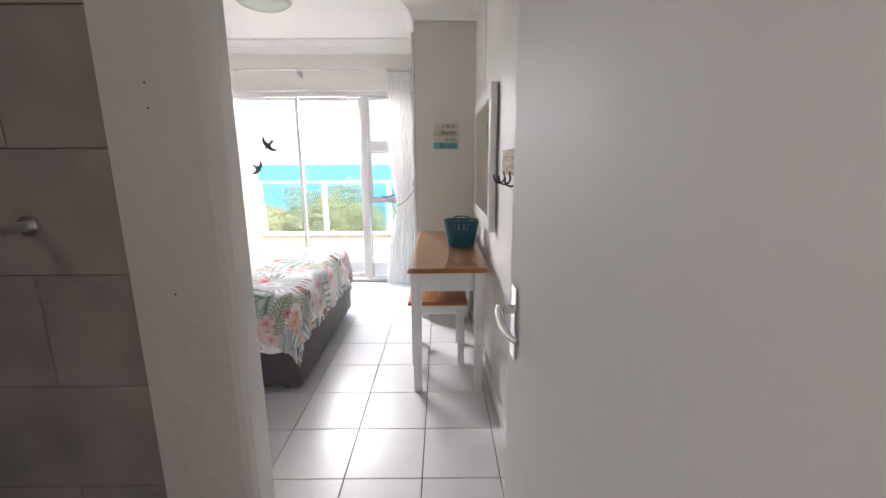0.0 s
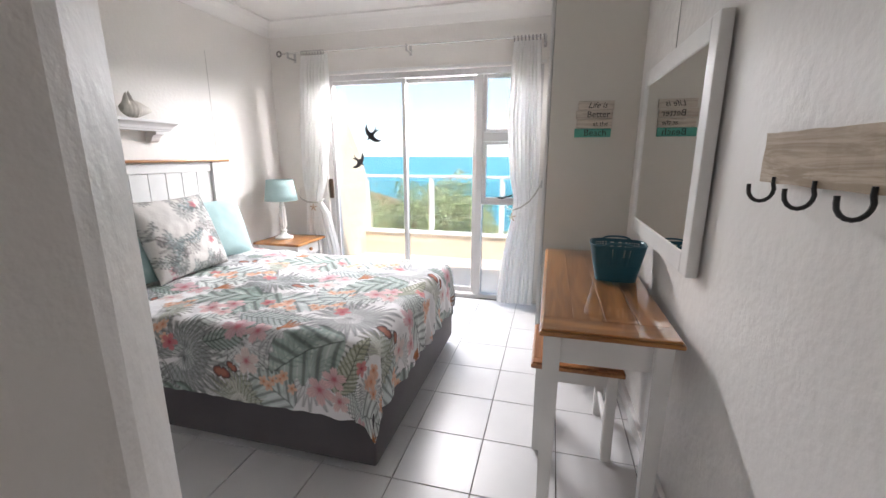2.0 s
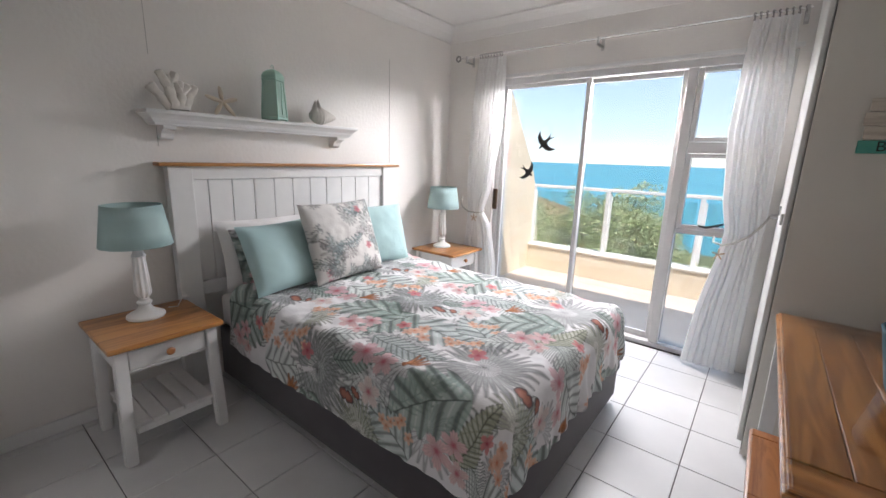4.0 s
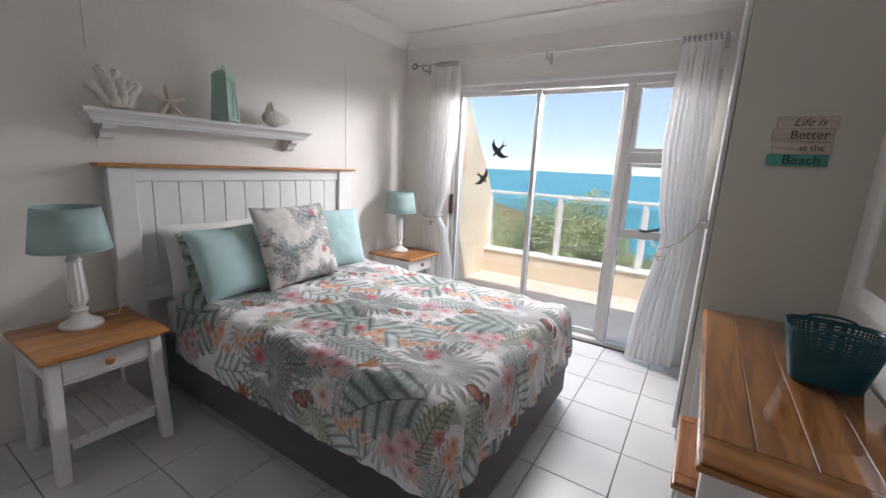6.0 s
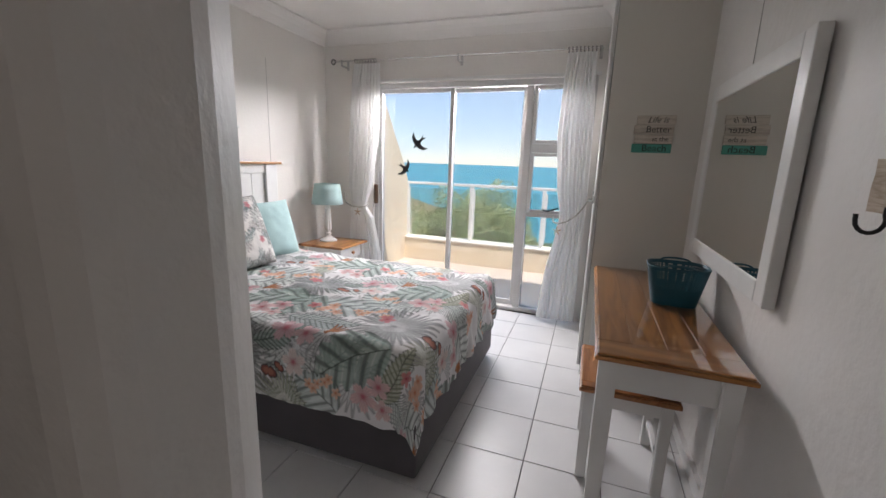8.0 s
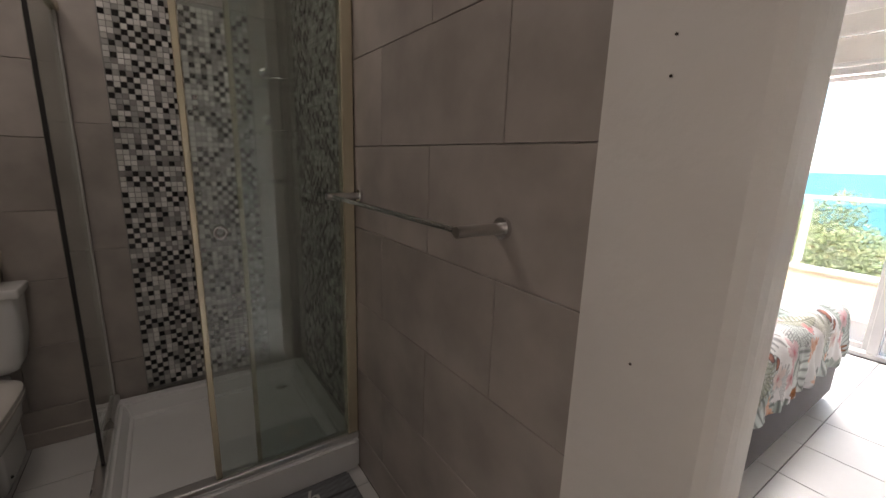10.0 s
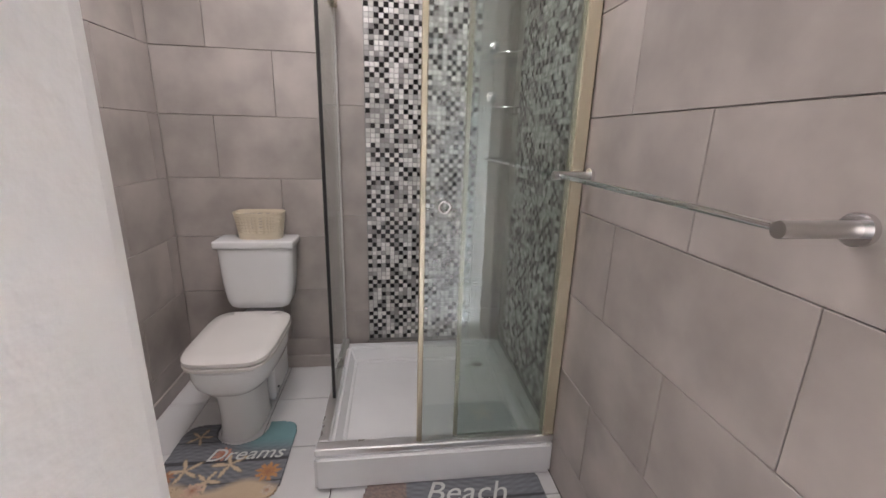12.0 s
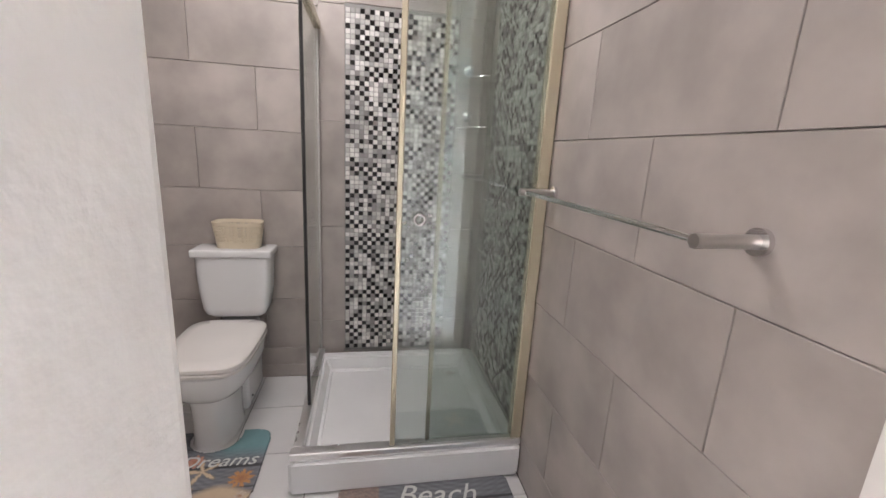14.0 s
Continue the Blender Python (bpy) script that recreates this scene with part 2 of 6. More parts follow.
def part(name, bm, material, parent=None, label="", category="", group="", kind="", m=None, smooth=False):
    me = bpy.data.meshes.new(name)
    bmesh.ops.recalc_face_normals(bm, faces=bm.faces)
    bm.to_mesh(me)
    bm.free()
    for mt in (material if isinstance(material, (list, tuple)) else [material]):
        me.materials.append(mt)
    if smooth:
        me.shade_smooth()
        me.set_sharp_from_angle(angle=radians(40))
    ob = new(name, me)
    if parent is not None:
        ob.parent = parent
    if m is not None:
        ob.matrix_basis = m
    return tagged(ob, label, category, group, kind)


def thing(name, label, category, at=(0, 0, 0), group=""):
    ob = new(name)
    ob.location = at
    ob.empty_display_size = 0.1
    return tagged(ob, label, category, group)


def add_box(bm, lo, hi, bevel=0.0, seg=1, taper=None):
    vs = [bm.verts.new((x, y, z)) for z in (lo[2], hi[2]) for y in (lo[1], hi[1]) for x in (lo[0], hi[0])]
    fs = [bm.faces.new([vs[i] for i in q]) for q in ((0, 2, 3, 1), (4, 5, 7, 6), (0, 1, 5, 4), (2, 6, 7, 3), (0, 4, 6, 2), (1, 3, 7, 5))]
    if taper:
        cx, cy = (lo[0] + hi[0]) / 2, (lo[1] + hi[1]) / 2
        for v in vs[:4]:
            v.co.x, v.co.y = cx + (v.co.x - cx) * taper, cy + (v.co.y - cy) * taper
    if bevel:
        es = {e for f in fs for e in f.edges}
        bmesh.ops.bevel(bm, geom=list(es), offset=bevel, segments=seg, affect="EDGES", profile=0.6)
    return vs


def box(lo, hi, bevel=0.0, seg=1, taper=None):
    bm = bmesh.new()
    add_box(bm, lo, hi, bevel, seg, taper)
    return bm


def add_lathe(bm, prof, n=24, at=(0, 0, 0), flute=0, fdepth=0.0, caps=True):
    rings = []
    for r, z in prof:
        ring = []
        for i in range(n):
            a = 2 * math.pi * i / n
            rr = r * (1 - (fdepth * (0.5 + 0.5 * math.cos(flute * a)) if flute else 0))
            ring.append(bm.verts.new((at[0] + rr * math.cos(a), at[1] + rr * math.sin(a), at[2] + z)))
        rings.append(ring)
    for a, b in zip(rings, rings[1:]):
        for i in range(n):
            bm.faces.new((a[i], a[(i + 1) % n], b[(i + 1) % n], b[i]))
    if caps:
        bm.faces.new(rings[0]), bm.faces.new(rings[-1])
    return rings


def lathe(prof, n=24, at=(0, 0, 0), **k):
    bm = bmesh.new()
    add_lathe(bm, prof, n, at, **k)
    return bm


def add_tube(bm, pts, r, n=10, closed=False):
    """A round tube through points; r a number or a list."""
    pts = [Vector(p) for p in pts]
    rings = []
    up = Vector((0.13, 0.21, 1)).normalized()
    for i, p in enumerate(pts):
        if closed:
            d = (pts[(i + 1) % len(pts)] - pts[i - 1]).normalized()
        else:
            d = (pts[min(i + 1, len(pts) - 1)] - pts[max(i - 1, 0)]).normalized()
        u = d.cross(up)
        if u.length < 0.05:
            u = d.cross(Vector((1, 0, 0)))
        u.normalize()
        v = d.cross(u)
        up = v if v.dot(up) > 0 else -v
        v = up
        rad = r[i] if isinstance(r, (list, tuple)) else r
        rings.append([bm.verts.new(p + rad * (math.cos(2 * math.pi * k / n) * u + math.sin(2 * math.pi * k / n) * v)) for k in range(n)])
    pairs = list(zip(rings, rings[1:])) + ([(rings[-1], rings[0])] if closed else [])
    for a, b in pairs:
        for i in range(n):
            bm.faces.new((a[i], a[(i + 1) % n], b[(i + 1) % n], b[i]))
    if not closed:
        bm.faces.new(rings[0]), bm.faces.new(rings[-1])


def tube(pts, r, n=10, closed=False):
    bm = bmesh.new()
    add_tube(bm, pts, r, n, closed)
    return bm


def add_prism(bm, poly, z0, z1):
    a = [bm.verts.new((x, y, z0)) for x, y in poly]
    b = [bm.verts.new((x, y, z1)) for x, y in poly]
    n = len(poly)
    bm.faces.new(a), bm.faces.new(b)
    for i in range(n):
        bm.faces.new((a[i], a[(i + 1) % n], b[(i + 1) % n], b[i]))


def sheet(nu, nv, f, closed_u=False):
    """A grid mesh from f(u, v) in 0..1."""
    bm = bmesh.new()
    g = [[bm.verts.new(f(i / nu, j / nv)) for j in range(nv + 1)] for i in range(nu if closed_u else nu + 1)]
    k = nu
    for i in range(k):
        a, b = g[i], g[(i + 1) % len(g)]
        for j in range(nv):
            bm.faces.new((a[j], b[j], b[j + 1], a[j + 1]))
    return bm


def solid(ob, t, offset=0.0):
    md = ob.modifiers.new("thickness", "SOLIDIFY")
    md.thickness, md.offset = t, offset
    return ob


def piece(name, me, parent, at):
    ob = new(name, me)
    ob.parent = parent
    ob.location = at
    return ob


PIECES = {}


def tile_mesh(w, h, t, axis, material, bev=0.0015):
    """A bevelled tile in the plane square to axis; shared between tiles of one size."""
    key = (round(w, 3), round(h, 3), t, axis, material.name)
    if key not in PIECES:
        d = {"z": (w, h, t), "x": (t, w, h), "y": (w, t, h)}[axis]
        bm = box((0, 0, 0), d)
        bmesh.ops.bevel(bm, geom=bm.edges[:], offset=bev, segments=1, affect="EDGES")
        bmesh.ops.recalc_face_normals(bm, faces=bm.faces)
        me = bpy.data.meshes.new("tile")
        bm.to_mesh(me)
        bm.free()
        me.materials.append(material)
        PIECES[key] = me
    return PIECES[key]

# ---- the shell of the rooms ----
XL, XR, YW, ZC = -3.2, 0.06, 6.64, 2.56        # bedroom: headboard wall, mirror wall, window wall, ceiling
XB, YP, YL = -3.02, 3.09, 1.36                   # bathroom: back wall, tiled partition, side wall
OX0, OX1, OZ = -2.66, -0.62, 2.08                # the sliding door's opening


def wall_x(y):
    """The mirror wall runs a little askew."""
    return -0.002 - 0.02 * (y - 3.65)


def structure(name, bm, material, label=""):
    return part(name, bm, material, label=label, kind="structure")


def build_shell():
    structure("wall_headboard", box((XL - 0.2, 3.19, 0), (XL, YW, ZC)), PAINT)
    bm = bmesh.new()
    add_box(bm, (XL - 0.2, YW, 0), (OX0, YW + 0.25, ZC + 0.2))
    add_box(bm, (OX1, YW, 0), (XR + 0.2, YW + 0.25, ZC + 0.2))
    add_box(bm, (OX0, YW, OZ), (OX1, YW + 0.25, ZC + 0.2))
    structure("wall_window", bm, PAINT)
    bm = bmesh.new()
    add_prism(bm, [(wall_x(0.6), 0.6), (XR + 0.2, 0.6), (XR + 0.2, YW), (wall_x(YW), YW)], 0, ZC)
    structure("wall_mirror", bm, PLASTER, "white painted wall with a rough plaster texture")
    # partition between bedroom and bathroom, its end splayed
    bm = bmesh.new()
    poly = [(XL, YP + 0.012), (-1.086, YP + 0.012), (-1.085, 3.082), (-0.862, 3.074), (-0.845, 3.078), (-0.833, 3.09), (-0.829, 3.106),
            (-0.830, 3.162), (-0.838, 3.182), (-0.858, 3.209), (-0.895, 3.255), (-0.930, 3.268), (XL, 3.268)]
    add_prism(bm, poly, 0, ZC)
    structure("wall_partition", bm, PLASTER, "thick plastered partition wall with a rounded end")
    # wall on the other side of the bathroom opening
    bm = bmesh.new()
    add_prism(bm, [(-1.16, YL - 0.01), (-1.16, 2.235), (-1.100, 2.288), (-1.086, 2.297), (-1.074, 2.299), (-0.86, 2.288), (-0.84, 2.278), (-0.83, 2.26), (-0.83, 0.6), (-1.16, 0.6)], 0, ZC)
    structure("wall_jamb", bm, PLASTER, "white plastered wall end beside the bathroom opening")
    structure("wall_bathroom_back", box((XB - 0.2, YL - 0.2, 0), (XB - 0.012, YP + 0.012, ZC)), WGROUT)
    structure("wall_bathroom_side", box((XB - 0.012, YL - 0.2, 0), (-1.16, YL - 0.012, ZC)), WGROUT)
    structure("wall_entrance", box((-0.83, 0.5, 0), (XR + 0.1, 0.6, ZC)), PAINT)
    structure("wall_door_reveal", box((-0.09, 2.06, 0), (wall_x(2.1) - 0.001, 2.17, ZC)), PLASTER)
    # ceiling with a coving in one mesh
    bm = box((XB - 0.2, 0.5, ZC), (XR + 0.2, YW, ZC + 0.2))
    add_box(bm, (XL - 0.2, 3.0, ZC), (XB - 0.2, YW, ZC + 0.2))
    structure("ceiling", bm, CEIL, "smooth white ceiling")
    bm = bmesh.new()
    prof = [(0, 0), (0.012, 0), (0.014, 0.012), (0.02, 0.03), (0.036, 0.062), (0.062, 0.09), (0.088, 0.106), (0.102, 0.11), (0.104, 0.124), (0, 0.124)]

    def run(a, b, inward, ext0=0, ext1=0):
        a, b, inward = Vector((*a, ZC - 0.126)), Vector((*b, ZC - 0.126)), Vector((*inward, 0))
        d = (b - a).normalized()
        r0 = [bm.verts.new(a + inward * p + d * p * ext0 + Vector((0, 0, q))) for p, q in prof]
        r1 = [bm.verts.new(b + inward * p - d * p * ext1 + Vector((0, 0, q))) for p, q in prof]
        for i in range(len(prof)):
            j = (i + 1) % len(prof)
            bm.faces.new((r0[i], r0[j], r1[j], r1[i]))
        bm.faces.new(r0), bm.faces.new(r1)
    run((XL, 3.268), (XL, YW), (1, 0), 1, 1)
    run((XL, YW), (-0.54, YW), (0, -1), 1, 0)
    run((-0.54, 5.64), (XR, 5.64), (0, -1), -1, 1)
    run((-0.54, YW), (-0.54, 5.64), (-1, 0), 0, -1)
    run((XR, 0.6), (XR, 5.64), (-1, 0), 1, 1)
    run((XL, 3.268), (-0.93, 3.268), (0, 1), 1, 0)
    structure("coving", bm, CEIL, "curved white plaster coving")
    # floors: screed under the tiles
    bm = box((XL - 0.2, 0.5, -0.15), (XR + 0.2, YW + 0.25, -0.008))
    structure("floor", bm, GROUT, "white glazed floor tiles with dark grout")
    # skirting
    bm = bmesh.new()
    add_prism(bm, [(wall_x(0.6) - 0.022, 0.6), (wall_x(0.6), 0.6), (wall_x(5.64), 5.64), (wall_x(5.64) - 0.022, 5.64)], 0, 0.07)
    add_box(bm, (XL, 3.269, 0), (XL + 0.014, YW, 0.07), 0.004)
    add_box(bm, (XL + 0.014, YW - 0.014, 0), (OX0, YW, 0.07), 0.004)
    structure("baseboard", bm, WHITE, "low white painted skirting board")


def board_joints():
    """Fine vertical joints of the wall boards above the bed."""
    for y, z0, z1 in ((4.14, 1.40, 1.50), (4.14, 1.85, 2.43), (5.83, 1.3, 2.15)):
        structure("trim", box((XL, y - 0.001, z0), (XL + 0.0015, y + 0.001, z1)), mat("joint_filler", (0.40, 0.38, 0.36), 0.8))
    structure("trim", box((wall_x(5.02) - 0.002, 5.02, 1.75), (wall_x(5.02), 5.022, 2.43)), MATS["joint_filler"])


build_shell()
board_joints()
for z in (1.515, 1.462, 1.03):
    structure("trim", tube([(-0.978, 3.083, z), (-0.978, 3.0765, z)], 0.0022, 8), mat("nail_hole", (0.05, 0.04, 0.035), 0.9))


# ---- sliding door and window ----
def build_window():
    w = structure("window_1", box((OX0, 6.66, 0.0), (OX1, 6.80, 0.035), 0.004), ALU, "white aluminium sliding balcony door with fixed side lights")
    Y0, Y1 = 6.69, 6.75

    def bar(name, x0, x1, z0, z1, y0=Y0, y1=Y1, m=ALU):
        return part(name, box((x0, y0, z0), (x1, y1, z1), 0.003), m, w)
    bar("window_frame", OX0, OX0 + 0.045, 0.035, OZ, 6.67, 6.80)
    bar("window_frame", OX1 - 0.04, OX1, 0.035, OZ, 6.67, 6.80)
    bar("window_frame", OX0 + 0.045, OX1 - 0.04, OZ - 0.05, OZ, 6.67, 6.80)
    bar("mullion", -1.185, -1.125, 0.036, OZ - 0.051, 6.67, 6.80)
    # left sliding leaf and right fixed leaf
    for x0, x1, y0, y1 in ((OX0 + 0.046, -1.845, 6.68, 6.715), (-1.885, -1.186, 6.725, 6.76)):
        bar("door_stile", x0, x0 + 0.035, 0.04, OZ - 0.052, y0, y1)
        bar("door_stile", x1 - 0.035, x1, 0.04, OZ - 0.052, y0, y1)
        bar("door_rail", x0 + 0.036, x1 - 0.036, 0.04, 0.085, y0, y1)
        bar("door_rail", x0 + 0.036, x1 - 0.036, OZ - 0.087, OZ - 0.052, y0, y1)
        p = part("pane", box((x0 + 0.034, (y0 + y1) / 2 - 0.002, 0.086), (x1 - 0.034, (y0 + y1) / 2 - 0.0015, OZ - 0.088)), GLASS, w, "clear glass pane")
        p.visible_shadow = False
    # side lights: casement above, pane in the middle, pane below
    x0, x1 = -1.124, OX1 - 0.041
    bar("transom", x0, x1, 1.47, 1.545)
    bar("transom", x0, x1, 0.905, 0.940)
    for z0, z1, o in ((1.546, OZ - 0.052, 1), (0.941, 1.469, 1), (0.036, 0.904, 0)):
        if o:
            bar("casement_stile", x0 + 0.002, x0 + 0.032, z0 + 0.002, z1 - 0.002, 6.68, 6.74)
            bar("casement_stile", x1 - 0.032, x1 - 0.002, z0 + 0.002, z1 - 0.002, 6.68, 6.74)
            bar("casement_rail", x0 + 0.033, x1 - 0.033, z0 + 0.002, z0 + 0.03, 6.68, 6.74)
            bar("casement_rail", x0 + 0.033, x1 - 0.033, z1 - 0.03, z1 - 0.002, 6.68, 6.74)
        q = 0.031 if o else 0.0
        p = part("pane", box((x0 + q, 6.712, z0 + q * 0.93), (x1 - q, 6.7125, z1 - q * 0.93)), GLASS, w, "clear glass pane")
        p.visible_shadow = False
    bm = tube([(-0.98, 6.675, 0.975), (-0.93, 6.655, 0.97), (-0.86, 6.65, 0.995), (-0.83, 6.65, 1.01)], [0.008, 0.009, 0.008, 0.005], 8)
    part("window_handle", bm, BLACK, w, "black window handle", smooth=True)
    bm = box((-2.655, 6.645, 0.93), (-2.615, 6.668, 1.12), 0.005)
    part("door_lock", bm, mat("bronze_lock", (0.10, 0.06, 0.035), 0.4, metal=0.6), w, "dark bronze door lock")
    part("lintel_trim", box((OX0 - 0.02, 6.632, OZ + 0.004), (OX1 + 0.02, 6.639, OZ + 0.03), 0.002), WHITE, w)


build_window()


# ---- balcony and outdoors ----
def build_outside():
    structure("balcony_floor", box((-3.6, 6.89, -0.3), (1.5, 9.0, -0.12)), mat("balcony_tile", (0.66, 0.57, 0.50), 0.45, var=0.08, vscale=3, rand=0.03), "pinkish tiled balcony floor")
    structure("parapet_wall", box((-3.24, 8.65, -0.12), (1.5, 8.88, 0.20), 0.004), EXTW, "low balcony wall")
    structure("parapet_coping", box((-3.24, 8.63, 0.2), (1.5, 8.90, 0.225), 0.004), mat("coping_paint", (0.78, 0.74, 0.66), 0.7))
    bm = bmesh.new()
    poly = [(6.89, -0.2), (6.89, 3.4), (7.02, 3.4), (7.93, 2.2), (8.64, 1.27), (8.86, 0.85), (8.96, 0.1), (8.98, -0.2)]
    a = [bm.verts.new((-3.44, y, z)) for y, z in poly]
    b = [bm.verts.new((-3.24, y, z)) for y, z in poly]
    bm.faces.new(a), bm.faces.new(b)
    for i in range(len(poly)):
        j = (i + 1) % len(poly)
        bm.faces.new((a[i], a[j], b[j], b[i]))
    structure("balcony_side_wall", bm, EXTW, "cream plastered balcony side wall with a sloping top")
    structure("roof", box((-4.5, -0.5, ZC + 0.35), (1.8, 6.93, ZC + 0.55)), EXTW)
    rail = thing("balustrade", "white metal balcony balustrade with clear glass panels on the low wall", "railing", (-3.222, 8.76, 0.18))
    o = Vector(rail.location)
    part("handrail", box((-0.03, -0.025, 0.845), (4.6, 0.025, 0.885), 0.006), WHITE, rail)
    for i in range(5):
        x = -0.03 + 1.035 * i
        part("post", box((x - 0.025, -0.025, 0.026), (x + 0.025, 0.025, 0.844), 0.004), WHITE, rail)
        part("panel_clamp", box((x + 0.026, -0.012, 0.10), (x + 0.05, 0.012, 0.80), 0.002), WHITE, rail)
        p = part("glass_panel", box((x + 0.051, -0.003, 0.06), (x + 0.98, 0.003, 0.80)), RGLASS, rail, "clear glass panel")
        p.visible_shadow = False


build_outside()


def ground_z(x, y):
    """The dune slope: falls from the house to the shore."""
    t = min(max((y - 9) / 75, 0), 1)
    return -2.6 - 10.4 * t ** 0.85 + 0.5 * noise.noise(Vector((x * 0.12, y * 0.12, 0)))


def build_far():
    vegetation = mat("coastal_scrub", (0.17, 0.19, 0.08), 0.9, var=0.4, vscale=0.6, bump=1.0, bscale=4, bdist=0.3, colour2=(0.17, 0.15, 0.08))
    xs = [-400 + 8 * i for i in range(101)]
    ys = [8.9 + 2.5 * j for j in range(36)]
    bm = bmesh.new()
    g = [[bm.verts.new((x, y, ground_z(x, y))) for y in ys] for x in xs]
    for a, b in zip(g, g[1:]):
        for j in range(len(ys) - 1):
            bm.faces.new((a[j], b[j], b[j + 1], a[j + 1]))
    part("ground", bm, vegetation, label="sloping ground covered in low coastal scrub", kind="structure", smooth=True)
    sea = mat("sea_water", (0.06, 0.29, 0.34), 0.5, var=0.15, vscale=0.01, bump=0.5, bscale=0.3, bdist=0.2, colour2=(0.05, 0.23, 0.32), spec=0.15)
    bm = bmesh.new()
    vs = [bm.verts.new(p) for p in ((-4900, 70, -12.4), (4900, 70, -12.4), (4900, 4900, -12.4), (-4900, 4900, -12.4))]
    bm.faces.new(vs)
    structure("water", bm, sea, "turquoise sea up to the horizon")
    bm = bmesh.new()
    g = [[bm.verts.new((-95 + 75 * i / 24, 58 + 40 * j / 14, -13.4 + 9.6 * max(0.0, math.sin(math.pi * i / 24) * math.sin(math.pi * j / 14)) ** 0.6 + 0.9 * noise.noise(Vector((i * 0.7, j * 0.9, 3))))) for j in range(15)] for i in range(25)]
    for a, b in zip(g, g[1:]):
        for j in range(14):
            bm.faces.new((a[j], b[j], b[j + 1], a[j + 1]))
    part("headland", bm, mat("red_rock", (0.30, 0.17, 0.10), 0.9, var=0.35, vscale=0.3, bump=0.8, bscale=2, bdist=0.3, colour2=(0.16, 0.15, 0.07)), label="low rocky headland at the shore", kind="structure")


build_far()


def build_bush(name, label, at, rx, ry, rz, n, seed, leaf=0.10):
    """A wind-shaped shrub: forked trunk and a crown of small leaves with gaps and an uneven outline."""
    b = thing(name, label, "bush", at, "shrubs below the balcony")
    rnd = random.Random(seed)
    bm = bmesh.new()
    z0 = ground_z(at[0], at[1]) - at[2] - 0.3
    add_tube(bm, [(0, 0, z0), (0.1, 0, z0 * 0.6), (0.0, 0.1, z0 * 0.25)], [0.22, 0.17, 0.12], 9)
    for k in range(9):
        a = k * 2.4
        add_tube(bm, [(0, 0.1, z0 * 0.3), (0.4 * rx * math.cos(a), 0.4 * ry * math.sin(a), -0.2 * rz), (0.75 * rx * math.cos(a), 0.75 * ry * math.sin(a), rz * rnd.uniform(0.1, 0.55))], [0.10, 0.06, 0.02], 6)
    part("trunk", bm, mat("bark", (0.16, 0.12, 0.09), 0.9, bump=0.8, bscale=30), b, "grey-brown trunk and limbs")
    verts, faces = [], []
    rs = np.random.RandomState(seed)
    for i in range(n):
        d = Vector(rs.normal(size=3)).normalized()
        if d.z < -0.35:
            d.z *= -0.6
        lump = 0.82 + 0.38 * noise.noise(d * 2.3 + Vector((seed, 0, 0))) + 0.12 * noise.noise(d * 7) + 0.06 * noise.noise(d * 16)
        r = lump * (1 - 0.30 * rs.rand() ** 2.0)
        c = Vector((d.x * rx * r, d.y * ry * r, d.z * rz * r))
        u = Vector(rs.normal(size=3)).normalized()
        v = u.orthogonal().normalized()
        w = leaf * rs.uniform(0.6, 1.3)
        k = len(verts)
        verts += [c - u * w, c + v * w * 0.5, c + u * w, c - v * w * 0.5]
        faces += [(k, k + 1, k + 2, k + 3)]
    me = bpy.data.meshes.new("crown")
    me.from_pydata([tuple(v) for v in verts], [], faces)
    me.materials.append(mat("bush_leaves", (0.1, 0.12, 0.05), 0.6, island=[(0.0, (0.27, 0.32, 0.14)), (0.35, (0.34, 0.37, 0.18)), (0.6, (0.41, 0.41, 0.21)), (0.8, (0.37, 0.33, 0.20)), (0.92, (0.46, 0.42, 0.25))]))
    c = new("crown", me)
    c.parent = b
    tagged(c, "dense crown of small olive green leaves", kind="stuff")
    return b


build_bush("bush", "large rounded coastal bush with olive green leaves", (-4.15, 16.5, -1.6), 2.4, 2.2, 2.5, 42000, 1, 0.042)
build_bush("bush", "low spreading coastal bush beside the large one", (-8.2, 17.5, -3.0), 3.3, 2.6, 2.3, 26000, 2, 0.055)
build_bush("bush", "low spreading coastal bush beside the large one", (-0.6, 15.5, -2.9), 2.6, 2.2, 1.9, 24000, 3, 0.05)
build_bush("bush", "low spreading coastal bush beside the large one", (-4.4, 12.6, -2.6), 3.6, 2.0, 1.9, 26000, 4, 0.048)
build_bush("bush", "low spreading coastal bush beside the large one", (-11.0, 24.0, -3.6), 5.0, 4.0, 2.8, 16000, 5, 0.085)
build_bush("bush", "low spreading coastal bush beside the large one", (3.6, 17.0, -3.6), 3.2, 2.6, 1.9, 16000, 6, 0.06)


